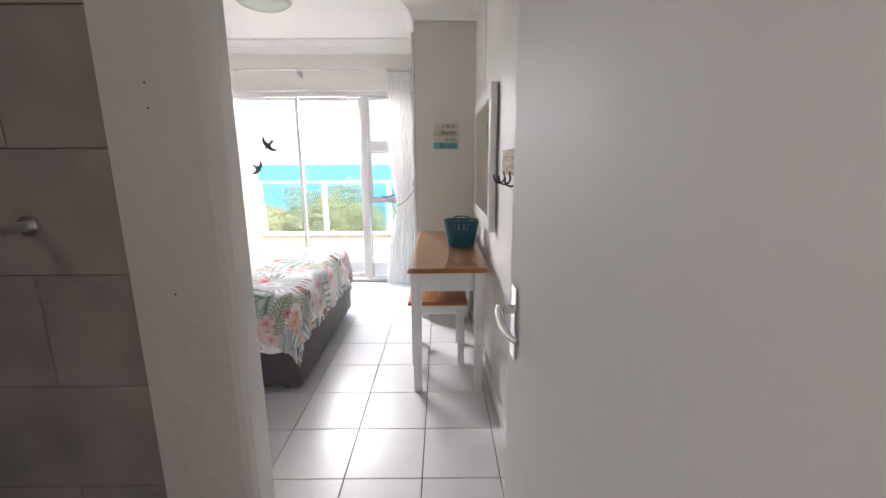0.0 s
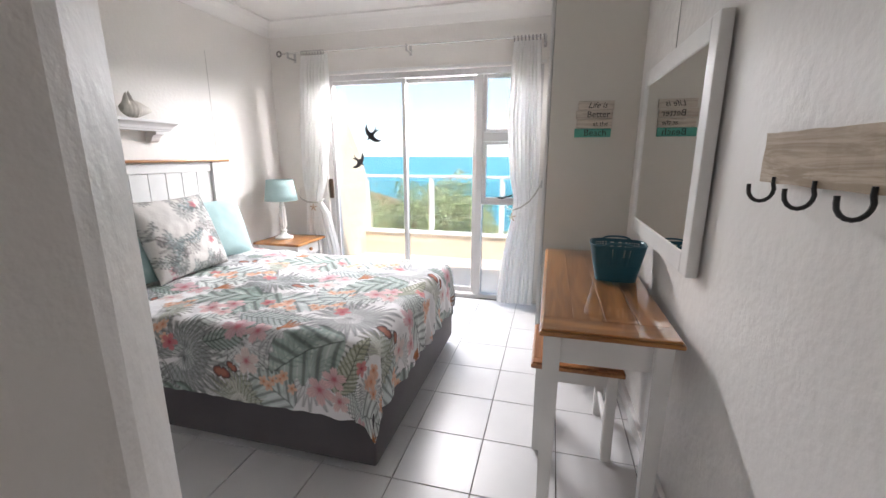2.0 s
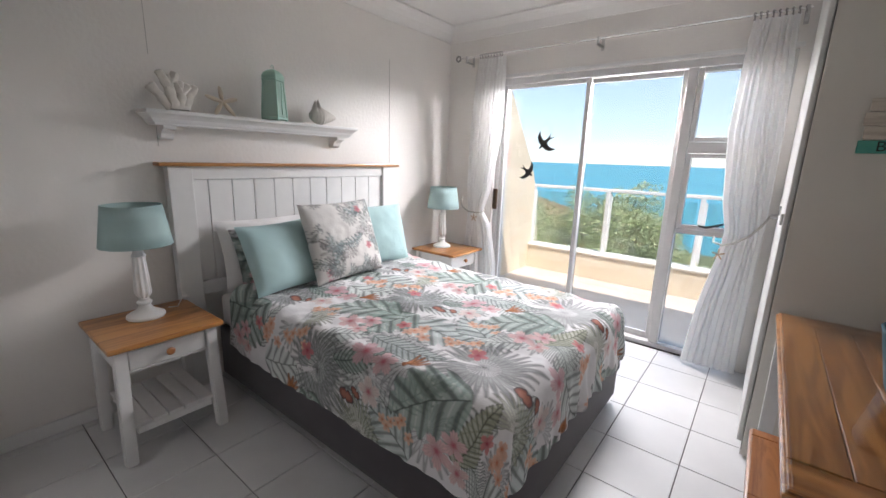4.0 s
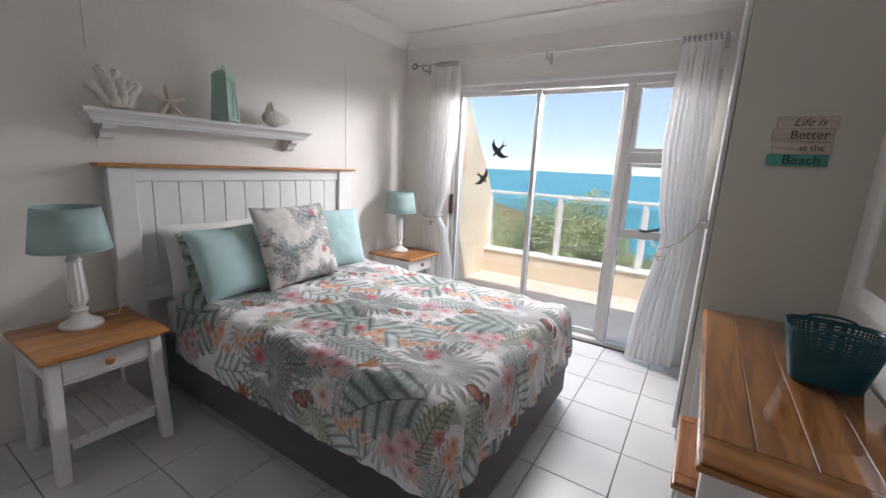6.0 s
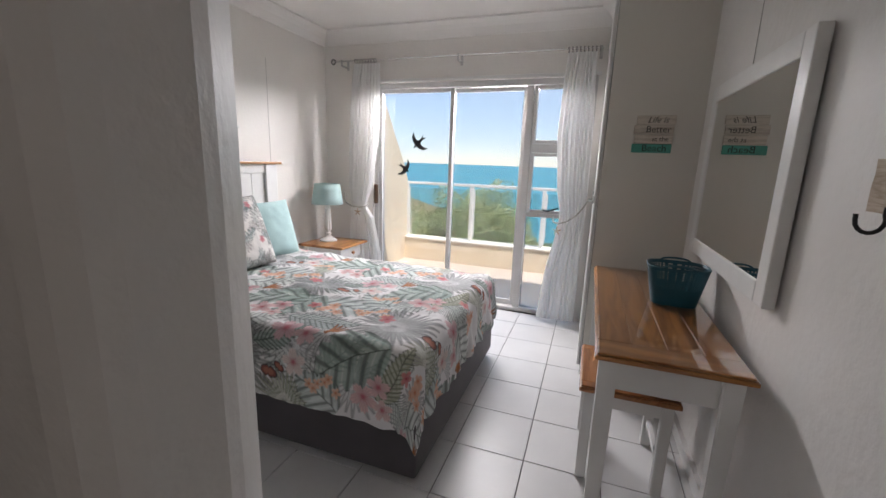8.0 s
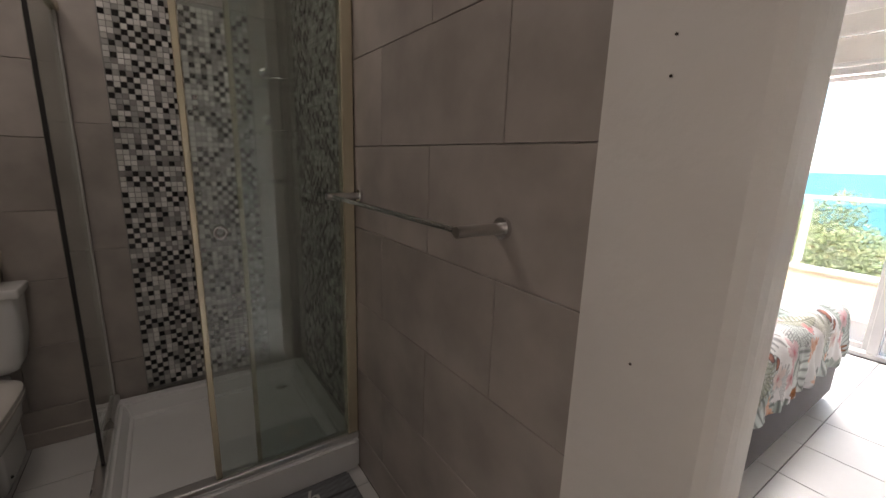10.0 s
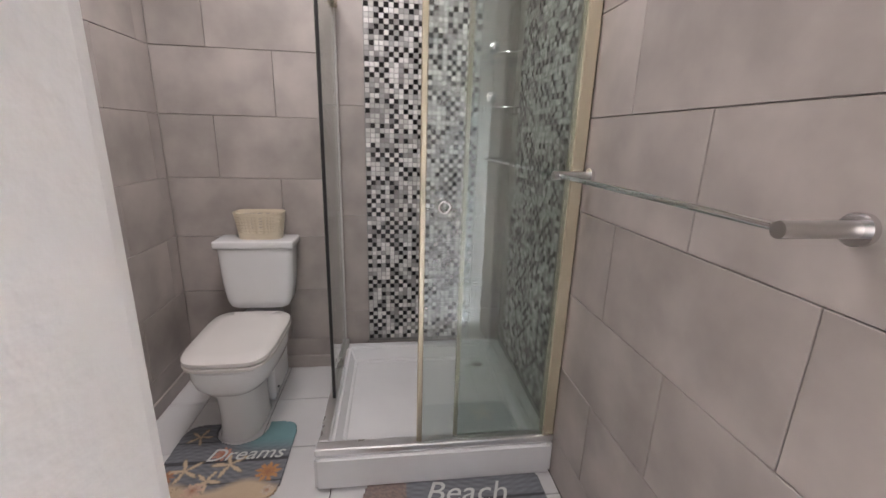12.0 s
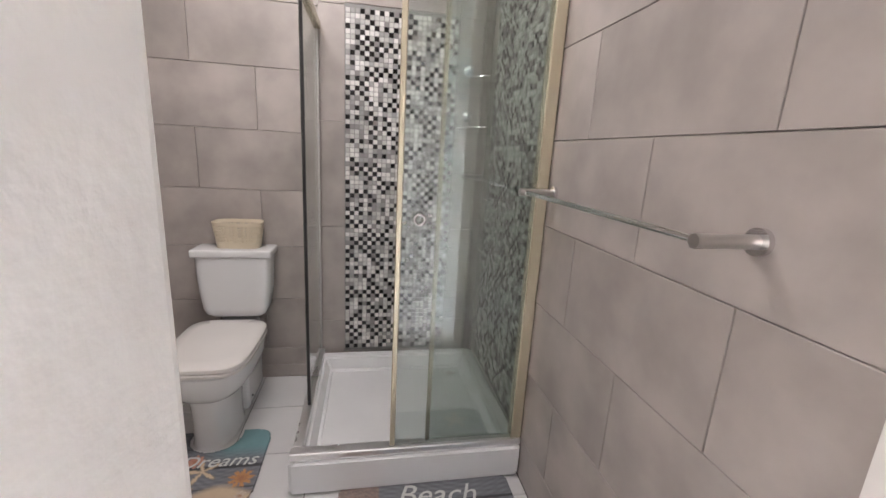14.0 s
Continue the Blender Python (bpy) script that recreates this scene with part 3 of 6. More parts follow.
# ---- furniture ----
def build_bed():
    bed = thing("bed", "double bed on a charcoal base with a white panelled headboard", "bed", (-3.1, 5.08, 0))
    B = bed.location
    def loc(x, y, z):
        return (x - B.x, y - B.y, z - B.z)
    bm = box(loc(-3.1, 4.315, 0.05), loc(-1.160, 5.695, 0.36), 0.018, 3)
    part("base", bm, CHARC, bed, "charcoal grey fabric bed base", smooth=True)
    bm = box(loc(-3.1, 4.335, 0.361), loc(-1.185, 5.68, 0.555), 0.04, 4)
    part("mattress", bm, SHEET, bed, "white fitted sheet on a mattress", smooth=True)
    for x in (-2.95, -1.28):
        for y in (4.42, 5.59):
            part("leg", lathe([(0.025, 0.0), (0.028, 0.049)], 12, loc(x, y, 0)), BLACK, bed)
    hb = part("headboard", box(loc(-3.165, 4.263, 1.225), loc(-3.13, 5.679, 1.297), 0.003), WHITE, bed, "white painted headboard")
    part("bottom_rail", box(loc(-3.165, 4.263, 0.56), loc(-3.13, 5.679, 0.64), 0.003), WHITE, hb)
    for y0, y1 in ((4.140, 4.262), (5.680, 5.805)):
        part("post", box(loc(-3.175, y0, 0), loc(-3.115, y1, 1.297), 0.006, 2), WHITE, hb)
    part("cap", box(loc(-3.19, 4.098, 1.298), loc(-3.095, 5.845, 1.317), 0.005, 2), OAK, hb, "honey oak cap")
    ys = [4.264, 4.345] + [4.345 + 0.1333 * k for k in range(1, 11)]
    for y0, y1 in zip(ys, ys[1:]):
        part("plank", box(loc(-3.158, y0 + 0.0015, 0.641), loc(-3.142, y1 - 0.0015, 1.224), 0.003), WHITE, hb)


build_bed()


def cushion(bm, w, h, t, n=18, seed=0):
    """A stuffed pillow standing in the yz plane, centre at the origin; its ears stick out."""
    for side in (1, -1):
        g = []
        for i in range(n + 1):
            row = []
            for j in range(n + 1):
                u, v = 2 * i / n - 1, 2 * j / n - 1
                prof = max(0.0, (1 - abs(u) ** 2.2)) ** 0.45 * max(0.0, (1 - abs(v) ** 2.2)) ** 0.45
                pin = 1 - 0.055 * (1 - u * u) * abs(v) ** 4 - 0.0
                pin2 = 1 - 0.055 * (1 - v * v) * abs(u) ** 4
                wob = 0.006 * noise.noise(Vector((u * 2 + seed, v * 2, side)))
                crease = 0.005 * noise.noise(Vector((u * 5 + seed, v * 5, side * 3)))
                row.append(bm.verts.new((side * (prof * t / 2 + (crease + wob) * prof), u * w / 2 * pin2, v * h / 2 * pin)))
            g.append(row)
        for a, b in zip(g, g[1:]):
            for j in range(n):
                bm.faces.new((a[j], b[j], b[j + 1], a[j + 1]) if side < 0 else (a[j + 1], b[j + 1], b[j], a[j]))
    bmesh.ops.remove_doubles(bm, verts=bm.verts, dist=0.0008)


def pillow(name, label, centre, w, h, t, lean, material, turn=0.0, paint=None, seed=0):
    bm = bmesh.new()
    cushion(bm, w, h, t, 60 if paint else 20, seed)
    if paint:
        paint_mesh(bm, paint, lambda co: (co.y, co.z))
    ob = part(name, bm, material, label=label, category="pillow", smooth=True)
    ob.matrix_basis = pose(*centre, 0, 0, turn) @ pose(0, 0, 0, 0, lean, 0)
    return ob

# ---- printed cotton: a palm leaf and hibiscus pattern ----
PPM = 380                                            # cells of the pattern per metre


class Canvas:
    def __init__(self, w, h, base, seed):
        self.w, self.h = w, h
        self.nx, self.ny = int(w * PPM), int(h * PPM)
        self.a = np.empty((self.nx, self.ny, 3))
        self.a[:] = base
        self.r = np.random.RandomState(seed)

    def patch(self, cx, cy, rad):
        x0, x1 = max(0, int((cx - rad) * PPM)), min(self.nx, int((cx + rad) * PPM) + 1)
        y0, y1 = max(0, int((cy - rad) * PPM)), min(self.ny, int((cy + rad) * PPM) + 1)
        if x0 >= x1 or y0 >= y1:
            return None
        X, Y = np.meshgrid((np.arange(x0, x1) + 0.5) / PPM - cx, (np.arange(y0, y1) + 0.5) / PPM - cy, indexing="ij")
        return slice(x0, x1), slice(y0, y1), X, Y

    def put(self, sx, sy, mask, colour):
        m = np.clip(mask, 0, 1)[..., None]
        self.a[sx, sy] = self.a[sx, sy] * (1 - m) + np.asarray(colour) * m

    def leaf(self, cx, cy, R, ang, c, wid=0.6, n=9, slit=0.5, bend=0.1, light=1.45):
        """A leaf drawn in wash and ink: midrib, curved side veins, slits between them from the rim inwards."""
        p = self.patch(cx, cy, R * 1.05)
        if not p:
            return
        sx, sy, X, Y = p
        u = (X * math.cos(ang) + Y * math.sin(ang)) / R
        v = (-X * math.sin(ang) + Y * math.cos(ang)) / R - bend * u * u
        q = np.clip((u + 1) / 2, 0, 1)
        w = wid * np.sin(np.pi * q ** 0.75) ** 0.7 + 1e-4
        av = np.abs(v)
        ph = (u - 0.75 * av + 0.10 * np.sign(v)) * n
        st = 0.5 + 0.5 * np.cos(ph * np.pi)
        gap = np.clip((av / w - (1 - slit)) / max(slit, 0.05), 0, 1) if slit else 0 * u
        ins = np.clip((w * (1 - 0.10 * (1 - st)) - av) * R * 260, 0, 1) * (np.abs(u) < 0.99) * np.clip((st - 0.62 * gap) * 7 + 0.6, 0, 1)
        tone = np.clip(0.35 + 0.65 * (1 - st) + 0.25 * np.sin(u * 5 + cx * 30), 0, 1)[..., None]
        col = np.asarray(c) * (1 + (light - 1) * tone)
        m = (ins * 0.75)[..., None]
        self.a[sx, sy] = self.a[sx, sy] * (1 - m) + col * m
        ink = np.asarray(c) * 0.28
        self.put(sx, sy, np.exp(-((1 - st) * 4.5) ** 2) * ins * 0.6, ink)
        self.put(sx, sy, np.exp(-((w - av) * R / 0.004) ** 2) * (np.abs(u) < 0.99) * (st > 0.62 * gap) * 0.8, ink)
        self.put(sx, sy, np.exp(-(v * R / 0.003) ** 2) * (np.abs(u) < 0.97) * 0.8, ink)

    def fan(self, cx, cy, R, ang, spread, c, n=26, light=1.1):
        """A fan palm: narrow pointed blades from one centre, each with its fold line."""
        p = self.patch(cx, cy, R)
        if not p:
            return
        sx, sy, X, Y = p
        r, t = np.hypot(X, Y) / R, np.arctan2(Y, X) - ang
        t = np.arctan2(np.sin(t), np.cos(t))
        k = (t + np.pi) * n / (2 * np.pi) + 0.06 * np.sin(r * 5 + t * 3)
        lens = 0.72 + 0.27 * self.r.rand(n + 2)
        L = lens[np.clip(k.astype(int), 0, n)] * np.where(np.abs(t) < spread, 1, 0.0)
        q = np.abs(k - np.floor(k) - 0.5) * 2
        half = np.clip((1 - r / (L + 1e-3)) * 1.7, 0, 0.93)
        ins = np.clip((half - q) * 6 * (r + 0.2), 0, 1) * (r < L)
        self.put(sx, sy, ins * 0.58, np.asarray(c) * light * 1.15)
        self.put(sx, sy, np.exp(-(q * r * R / 0.0045) ** 2) * (r < L) * 0.7, np.asarray(c) * 0.42)
        self.put(sx, sy, np.exp(-((half - q) * 3.0) ** 2) * (r < L) * (r > 0.25) * 0.6, np.asarray(c) * 0.38)
        self.put(sx, sy, np.exp(-(r / 0.09) ** 2) * 0.6, np.asarray(c) * 0.35)

    def flower(self, cx, cy, R, ang, c, heart, k=5):
        p = self.patch(cx, cy, R)
        if not p:
            return
        sx, sy, X, Y = p
        r, t = np.hypot(X, Y) / R, np.arctan2(Y, X) - ang
        pet = np.abs(np.cos(t * k / 2))
        rim = 0.42 + 0.5 * pet ** 0.7 + 0.05 * np.sin(t * 23 + cx * 9)
        ins = np.clip((rim - r) * 9, 0, 1)
        sh = np.clip(1.25 - 0.6 * (1 - r), 0, 2)
        col = np.asarray(c) * (0.8 + 0.3 * r[..., None]) * (0.92 + 0.08 * np.sin(t * k * 5)[..., None])
        m = (ins * 0.9)[..., None]
        self.a[sx, sy] = self.a[sx, sy] * (1 - m) + np.clip(col, 0, 1) * m
        self.put(sx, sy, np.exp(-((1 - pet) * 7) ** 2) * ins * 0.0 + np.exp(-(pet * 9) ** 2) * ins * 0.6, heart)
        self.put(sx, sy, np.exp(-(r / 0.2) ** 2) * 0.9, heart)

    def butterfly(self, cx, cy, R, ang):
        p = self.patch(cx, cy, R)
        if not p:
            return
        sx, sy, X, Y = p
        r, t = np.hypot(X, Y) / R, np.arctan2(Y, X) - ang
        rim = 0.25 + 0.7 * np.abs(np.sin(t)) ** 0.6 * (0.75 + 0.25 * np.abs(np.cos(2 * t)))
        ins = np.clip((rim - r) * 12, 0, 1)
        self.put(sx, sy, ins, (0.24, 0.08, 0.06))
        self.put(sx, sy, np.clip((rim * 0.7 - r) * 9, 0, 1) * 0.8, (0.40, 0.16, 0.11))
        self.put(sx, sy, np.exp(-((rim - r) * 12) ** 2), (0.05, 0.03, 0.03))

    def at(self, u, v):
        i = np.clip((np.asarray(u) * PPM).astype(int), 0, self.nx - 1)
        j = np.clip((np.asarray(v) * PPM).astype(int), 0, self.ny - 1)
        return self.a[i, j]


GREENS = [(0.10, 0.185, 0.155), (0.16, 0.245, 0.215), (0.21, 0.235, 0.16), (0.15, 0.22, 0.21), (0.26, 0.28, 0.21)]
GREYS = [(0.33, 0.34, 0.33), (0.28, 0.31, 0.30), (0.38, 0.35, 0.34), (0.24, 0.30, 0.30)]
PINKS = [(0.66, 0.27, 0.27), (0.58, 0.20, 0.22), (0.72, 0.42, 0.38), (0.60, 0.30, 0.33)]
ORANGES = [(0.76, 0.38, 0.20), (0.74, 0.30, 0.16)]


SAGE, TEALG, MOSS, OLIVE, SILVER = (0.34, 0.375, 0.36), (0.29, 0.34, 0.33), (0.15, 0.205, 0.18), (0.27, 0.285, 0.20), (0.17, 0.19, 0.19)
# the repeat of the print: kind, place along and across the cloth, size, turn
MOTIFS = (
    ("fan", 0.82, -0.16, 0.25, 0.3, SILVER), ("fan", 0.24, 0.19, 0.22, 1.0, SILVER), ("fan", 1.52, 0.23, 0.27, 0.2, SILVER),
    ("palm", 1.81, 0.06, 0.20, 1.9, OLIVE), ("palm", 0.62, 0.09, 0.16, 0.7, OLIVE), ("frond", 1.74, -0.26, 0.21, -0.5, SAGE),
    ("monstera", 0.52, -0.23, 0.15, 0.2, SAGE), ("monstera", 1.43, -0.06, 0.20, -2.6, MOSS), ("monstera", 0.24, -0.10, 0.17, -1.9, MOSS),
    ("monstera", 1.28, -0.24, 0.13, 2.6, TEALG), ("monstera", 1.20, 0.36, 0.17, 0.1, TEALG), ("banana", 1.66, -0.08, 0.16, 1.2, OLIVE),
    ("banana", 1.20, 0.13, 0.19, 0.1, TEALG), ("banana", 1.08, -0.02, 0.15, 0.5, MOSS), ("banana", 0.38, -0.06, 0.15, 1.3, SAGE),
    ("hibiscus", 1.16, -0.13, 0.085, 0.4, (0.74, 0.55, 0.50)), ("hibiscus", 1.51, -0.22, 0.085, 1.0, (0.70, 0.30, 0.30)), ("hibiscus", 0.88, 0.24, 0.075, 0.2, (0.72, 0.32, 0.34)),
    ("hibiscus", 0.20, -0.25, 0.065, 0.1, (0.70, 0.36, 0.34)), ("hibiscus", 1.78, 0.42, 0.10, 0.8, (0.56, 0.20, 0.24)), ("hibiscus", 0.50, 0.40, 0.08, 0.5, (0.66, 0.28, 0.30)),
    ("spray", 0.64, -0.04, 0.10, 0.0, (0.78, 0.38, 0.20)), ("spray", 1.83, -0.08, 0.12, 1.5, (0.76, 0.36, 0.20)), ("spray", 1.30, 0.58, 0.09, 0.4, (0.78, 0.40, 0.22)),
    ("small", 0.75, -0.09, 0.05, 0.0, (0.60, 0.18, 0.20)), ("small", 1.02, 0.32, 0.045, 0.0, (0.64, 0.22, 0.22)), ("bird", 1.29, 0.05, 0.07, 0.6, (0.76, 0.26, 0.08)),
    ("butterfly", 1.02, -0.20, 0.045, 1.4, 0), ("butterfly", 1.08, 0.62, 0.03, 0.9, 0),
)


def draw_motif(c, kind, x, y, R, a, col):
    if kind == "fan":
        c.fan(x, y, R, a, 3.0, col, 30)
    elif kind == "palm":
        c.fan(x, y, R, a, 1.9, col, 34, 1.2)
    elif kind == "frond":
        c.leaf(x, y, R * 0.85, a, col, 0.50, 26, 0.90, 0.25, 1.5)
    elif kind == "monstera":
        c.leaf(x, y, R, a, col, 0.80, 5, 0.30, 0.08, 1.9)
    elif kind == "banana":
        c.leaf(x, y, R, a, col, 0.36, 13, 0.10, 0.15)
    elif kind == "hibiscus":
        c.flower(x, y, R * 0.85, a, [0.35 * 0.75 + 0.65 * q for q in col], (0.45, 0.08, 0.11))
    elif kind == "spray":
        for k in range(6):
            q, d = c.r.uniform(0, 6.28), R * (0.2 + 0.8 * k / 6)
            c.flower(x + d * math.cos(a + 0.5 * math.sin(k * 2.4)) * (1 if k % 2 else -1), y + d * 0.7 * math.sin(k * 2.4), R * 0.34, q, [0.25 * 0.75 + 0.75 * q for q in col], (0.55, 0.14, 0.05))
    elif kind == "small":
        c.flower(x, y, R, a, col, (0.35, 0.03, 0.06))
    elif kind == "bird":
        for k in range(4):
            c.leaf(x + R * 0.5 * math.cos(a + 0.35 * k), y + R * 0.5 * math.sin(a + 0.35 * k), R * 0.8, a + 0.35 * k, col, 0.16, 3, 0, 0.1, 1.3)
    elif kind == "butterfly":
        c.butterfly(x, y, R, a)


def tropical(w, h, seed, gentle=False, ox=0.0, oy=0.33):
    c = Canvas(w, h, (0.66, 0.64, 0.61) if gentle else (0.74, 0.73, 0.735), seed)
    r = c.r
    pick = lambda L: L[r.randint(len(L))]
    if gentle:
        for k in range(60):
            x, y, a = r.uniform(0, w), r.uniform(0, h), r.uniform(-3, 3)
            if k % 5 == 4:
                c.flower(x, y, 0.032, a, pick(PINKS), (0.35, 0.08, 0.12))
            elif k % 2:
                c.fan(x, y, r.uniform(0.06, 0.10), a, 2.2, pick(GREYS), 16)
            else:
                c.leaf(x, y, r.uniform(0.06, 0.10), a, pick(GREYS), 0.45, 11, 0.9, 0.2, 1.3)
        return c
    rank = {"fan": 0, "palm": 1, "frond": 2, "banana": 3, "monstera": 4, "spray": 5, "hibiscus": 6, "small": 7, "bird": 7, "butterfly": 8}
    laid = [(k, x + ox, y + oy, R, a, col) for k, x, y, R, a, col in MOTIFS]
    # the print repeats with a half drop
    for di, dj in ((0, 1), (1, 0), (-1, 0), (1, 1), (-1, 1), (0, -1), (1, -1), (-1, -1), (0, 2), (1, 2), (-1, 2), (-2, 1), (2, 0), (-2, 2), (2, -1), (0, 3), (-1, 3), (-2, 3)):
        for k, x, y, R, a, col in MOTIFS:
            q = (x + ox + 0.70 * di, y + oy + 0.39 * di + 0.78 * dj)
            if not (-0.2 < q[0] < w + 0.2 and -0.2 < q[1] < h + 0.2):
                continue
            if all(math.hypot(q[0] - m[1], q[1] - m[2]) > 0.46 * (R + m[3]) for m in laid if (rank[m[0]] < 5) == (rank[k] < 5)):
                laid.append((k, q[0], q[1], R, a + 0.15 * di, col))
    # faint leaves behind the rest fill the white ground
    for k in range(int(w * h * 20)):
        x, y, a = r.uniform(0, w), r.uniform(0, h), r.uniform(-3, 3)
        if k % 2:
            c.fan(x, y, r.uniform(0.12, 0.19), a, 2.6, (0.42, 0.44, 0.44), 26, 1.3)
        else:
            c.leaf(x, y, r.uniform(0.10, 0.15), a, (0.46, 0.50, 0.48), r.uniform(0.35, 0.6), 9, 0.3, 0.15, 1.3)
    for m in sorted(laid, key=lambda m: rank[m[0]]):
        draw_motif(c, *m)
    return c


def paint_mesh(bm, canvas, uv):
    """Colours the vertices from the canvas; uv gives each vertex's place on the cloth."""
    lay = bm.verts.layers.float_color.new("Paint")
    vs = list(bm.verts)
    q = np.array([uv(v.co) for v in vs])
    cols = canvas.at(q[:, 0] + canvas.w / 2, q[:, 1] + canvas.h / 2)
    for v, c in zip(vs, cols):
        v[lay] = (c[0], c[1], c[2], 1)


def build_duvet():
    """The cover: a cloth over the mattress that hangs down at three sides, lower at its corners."""
    X0, X1, Y0, Y1, ZT, R = -2.90, -1.235, 4.385, 5.63, 0.61, 0.085
    hang_f, hang_s = 0.37, 0.385
    la, lb = (X1 - X0) + hang_f, (Y1 - Y0) + 2 * hang_s
    na, nb = 760, 780
    cv = tropical(la + 0.1, lb + 0.1, 7, ox=0.02, oy=hang_s - 0.04)
    a = np.linspace(0, la, na + 1)
    b = np.linspace(-hang_s, (Y1 - Y0) + hang_s, nb + 1)
    pts = []
    for s in a:
        for r in b:
            ox = max(0.0, s - (X1 - X0))
            oy = min(0.0, r) + max(0.0, r - (Y1 - Y0))
            d = math.hypot(ox, oy)
            fall = d if d < 0.46 else 0.46 + (d - 0.46) * 0.5
            x, y = X0 + min(s, X1 - X0), Y0 + min(max(r, 0.0), Y1 - Y0)
            n1 = noise.noise(Vector((s * 2.6, r * 2.6, 0.3)))
            n2 = noise.noise(Vector((s * 7, r * 7, 4.3)))
            n3 = noise.noise(Vector((s * 17, r * 17, 8.3)))
            z = ZT + 0.016 * n1 + 0.010 * n2 + 0.006 * n3 + 0.006 * (1 - abs(noise.noise(Vector((s * 3.5, r * 2.2, 12.0)))) * 4)
            z += 0.035 * math.exp(-((s - 0.04) / 0.09) ** 2)
            if d > 0:
                q = d / R
                if q < math.pi / 2:
                    g, h = R * math.sin(q), R * (1 - math.cos(q))
                else:
                    g, h = R + (fall - R * math.pi / 2) * 0.05, R + (fall - R * math.pi / 2)
                dx, dy = ox / d, oy / d
                ang = math.atan2(abs(oy), ox)
                q0, rc = min(s, X1 - X0) - (X1 - X0), min(max(r, 0.0), Y1 - Y0)
                along = q0 + (math.pi / 2 - ang) * 0.25 if oy < 0 else math.pi / 8 + rc + ang * 0.25 - q0
                wave = math.sin(along * 27 + 5 * n1 + 2 * ang) * (0.6 + n2) + 0.7 * math.sin(along * 61 + 4 * n2) * (0.5 - n1)
                k = min(1.0, h / 0.3)
                foot = 0.35 + 0.65 * min(1.0, ox / 0.15)
                g += foot * k * 0.014 * wave + 0.012 * n2 * k
                x, y, z = x + dx * g, y + dy * g, z - h * (0.97 + 0.03 * n1)
            pts.append((x + 0.0, y, z))
    faces = [(i * (nb + 1) + j, (i + 1) * (nb + 1) + j, (i + 1) * (nb + 1) + j + 1, i * (nb + 1) + j + 1) for i in range(na) for j in range(nb)]
    me = bpy.data.meshes.new("duvet")
    me.from_pydata(pts, [], faces)
    lay = me.color_attributes.new("Paint", "FLOAT_COLOR", "POINT")
    A, Bv = np.meshgrid(a, b - b[0], indexing="ij")
    cols = np.ones(((na + 1) * (nb + 1), 4), dtype=np.float32)
    cols[:, :3] = cv.at(A.ravel() + 0.02, Bv.ravel() + 0.02)
    lay.data.foreach_set("color", cols.ravel())
    me.materials.append(DUVET)
    me.shade_smooth()
    ob = new("duvet", me)
    tagged(ob, "white duvet cover printed with green palm leaves and pink flowers", "duvet")
    return ob


build_duvet()

# pillows against the headboard
pillow("pillow", "white cotton pillow standing against the headboard", (-3.045, 4.665, 0.785), 0.66, 0.42, 0.13, -14, SHEET, 0, None, 1)
pillow("pillow", "white cotton pillow standing against the headboard", (-3.045, 5.36, 0.785), 0.66, 0.42, 0.13, -14, SHEET, 0, None, 2)
CV2 = tropical(0.8, 0.6, 21)
pillow("pillow", "pillow in a leaf printed case behind a cushion", (-2.955, 4.68, 0.78), 0.62, 0.36, 0.12, -20, DUVET, 3, CV2, 3)
pillow("pillow", "pillow in a leaf printed case behind a cushion", (-2.955, 5.34, 0.78), 0.62, 0.36, 0.12, -20, DUVET, -3, CV2, 4)
pillow("cushion", "plain aqua cotton scatter cushion leaning on the pillows", (-2.80, 4.575, 0.80), 0.45, 0.41, 0.15, -26, AQUA, 6, None, 5)
pillow("cushion", "plain aqua cotton scatter cushion leaning on the pillows", (-2.84, 5.385, 0.82), 0.45, 0.44, 0.14, -18, AQUA, -8, None, 6)
CV3 = tropical(0.7, 0.7, 33, gentle=True)
pillow("cushion", "square off-white cushion printed with grey foliage", (-2.73, 4.965, 0.855), 0.56, 0.50, 0.16, -20, DUVET, 4, CV3, 7)


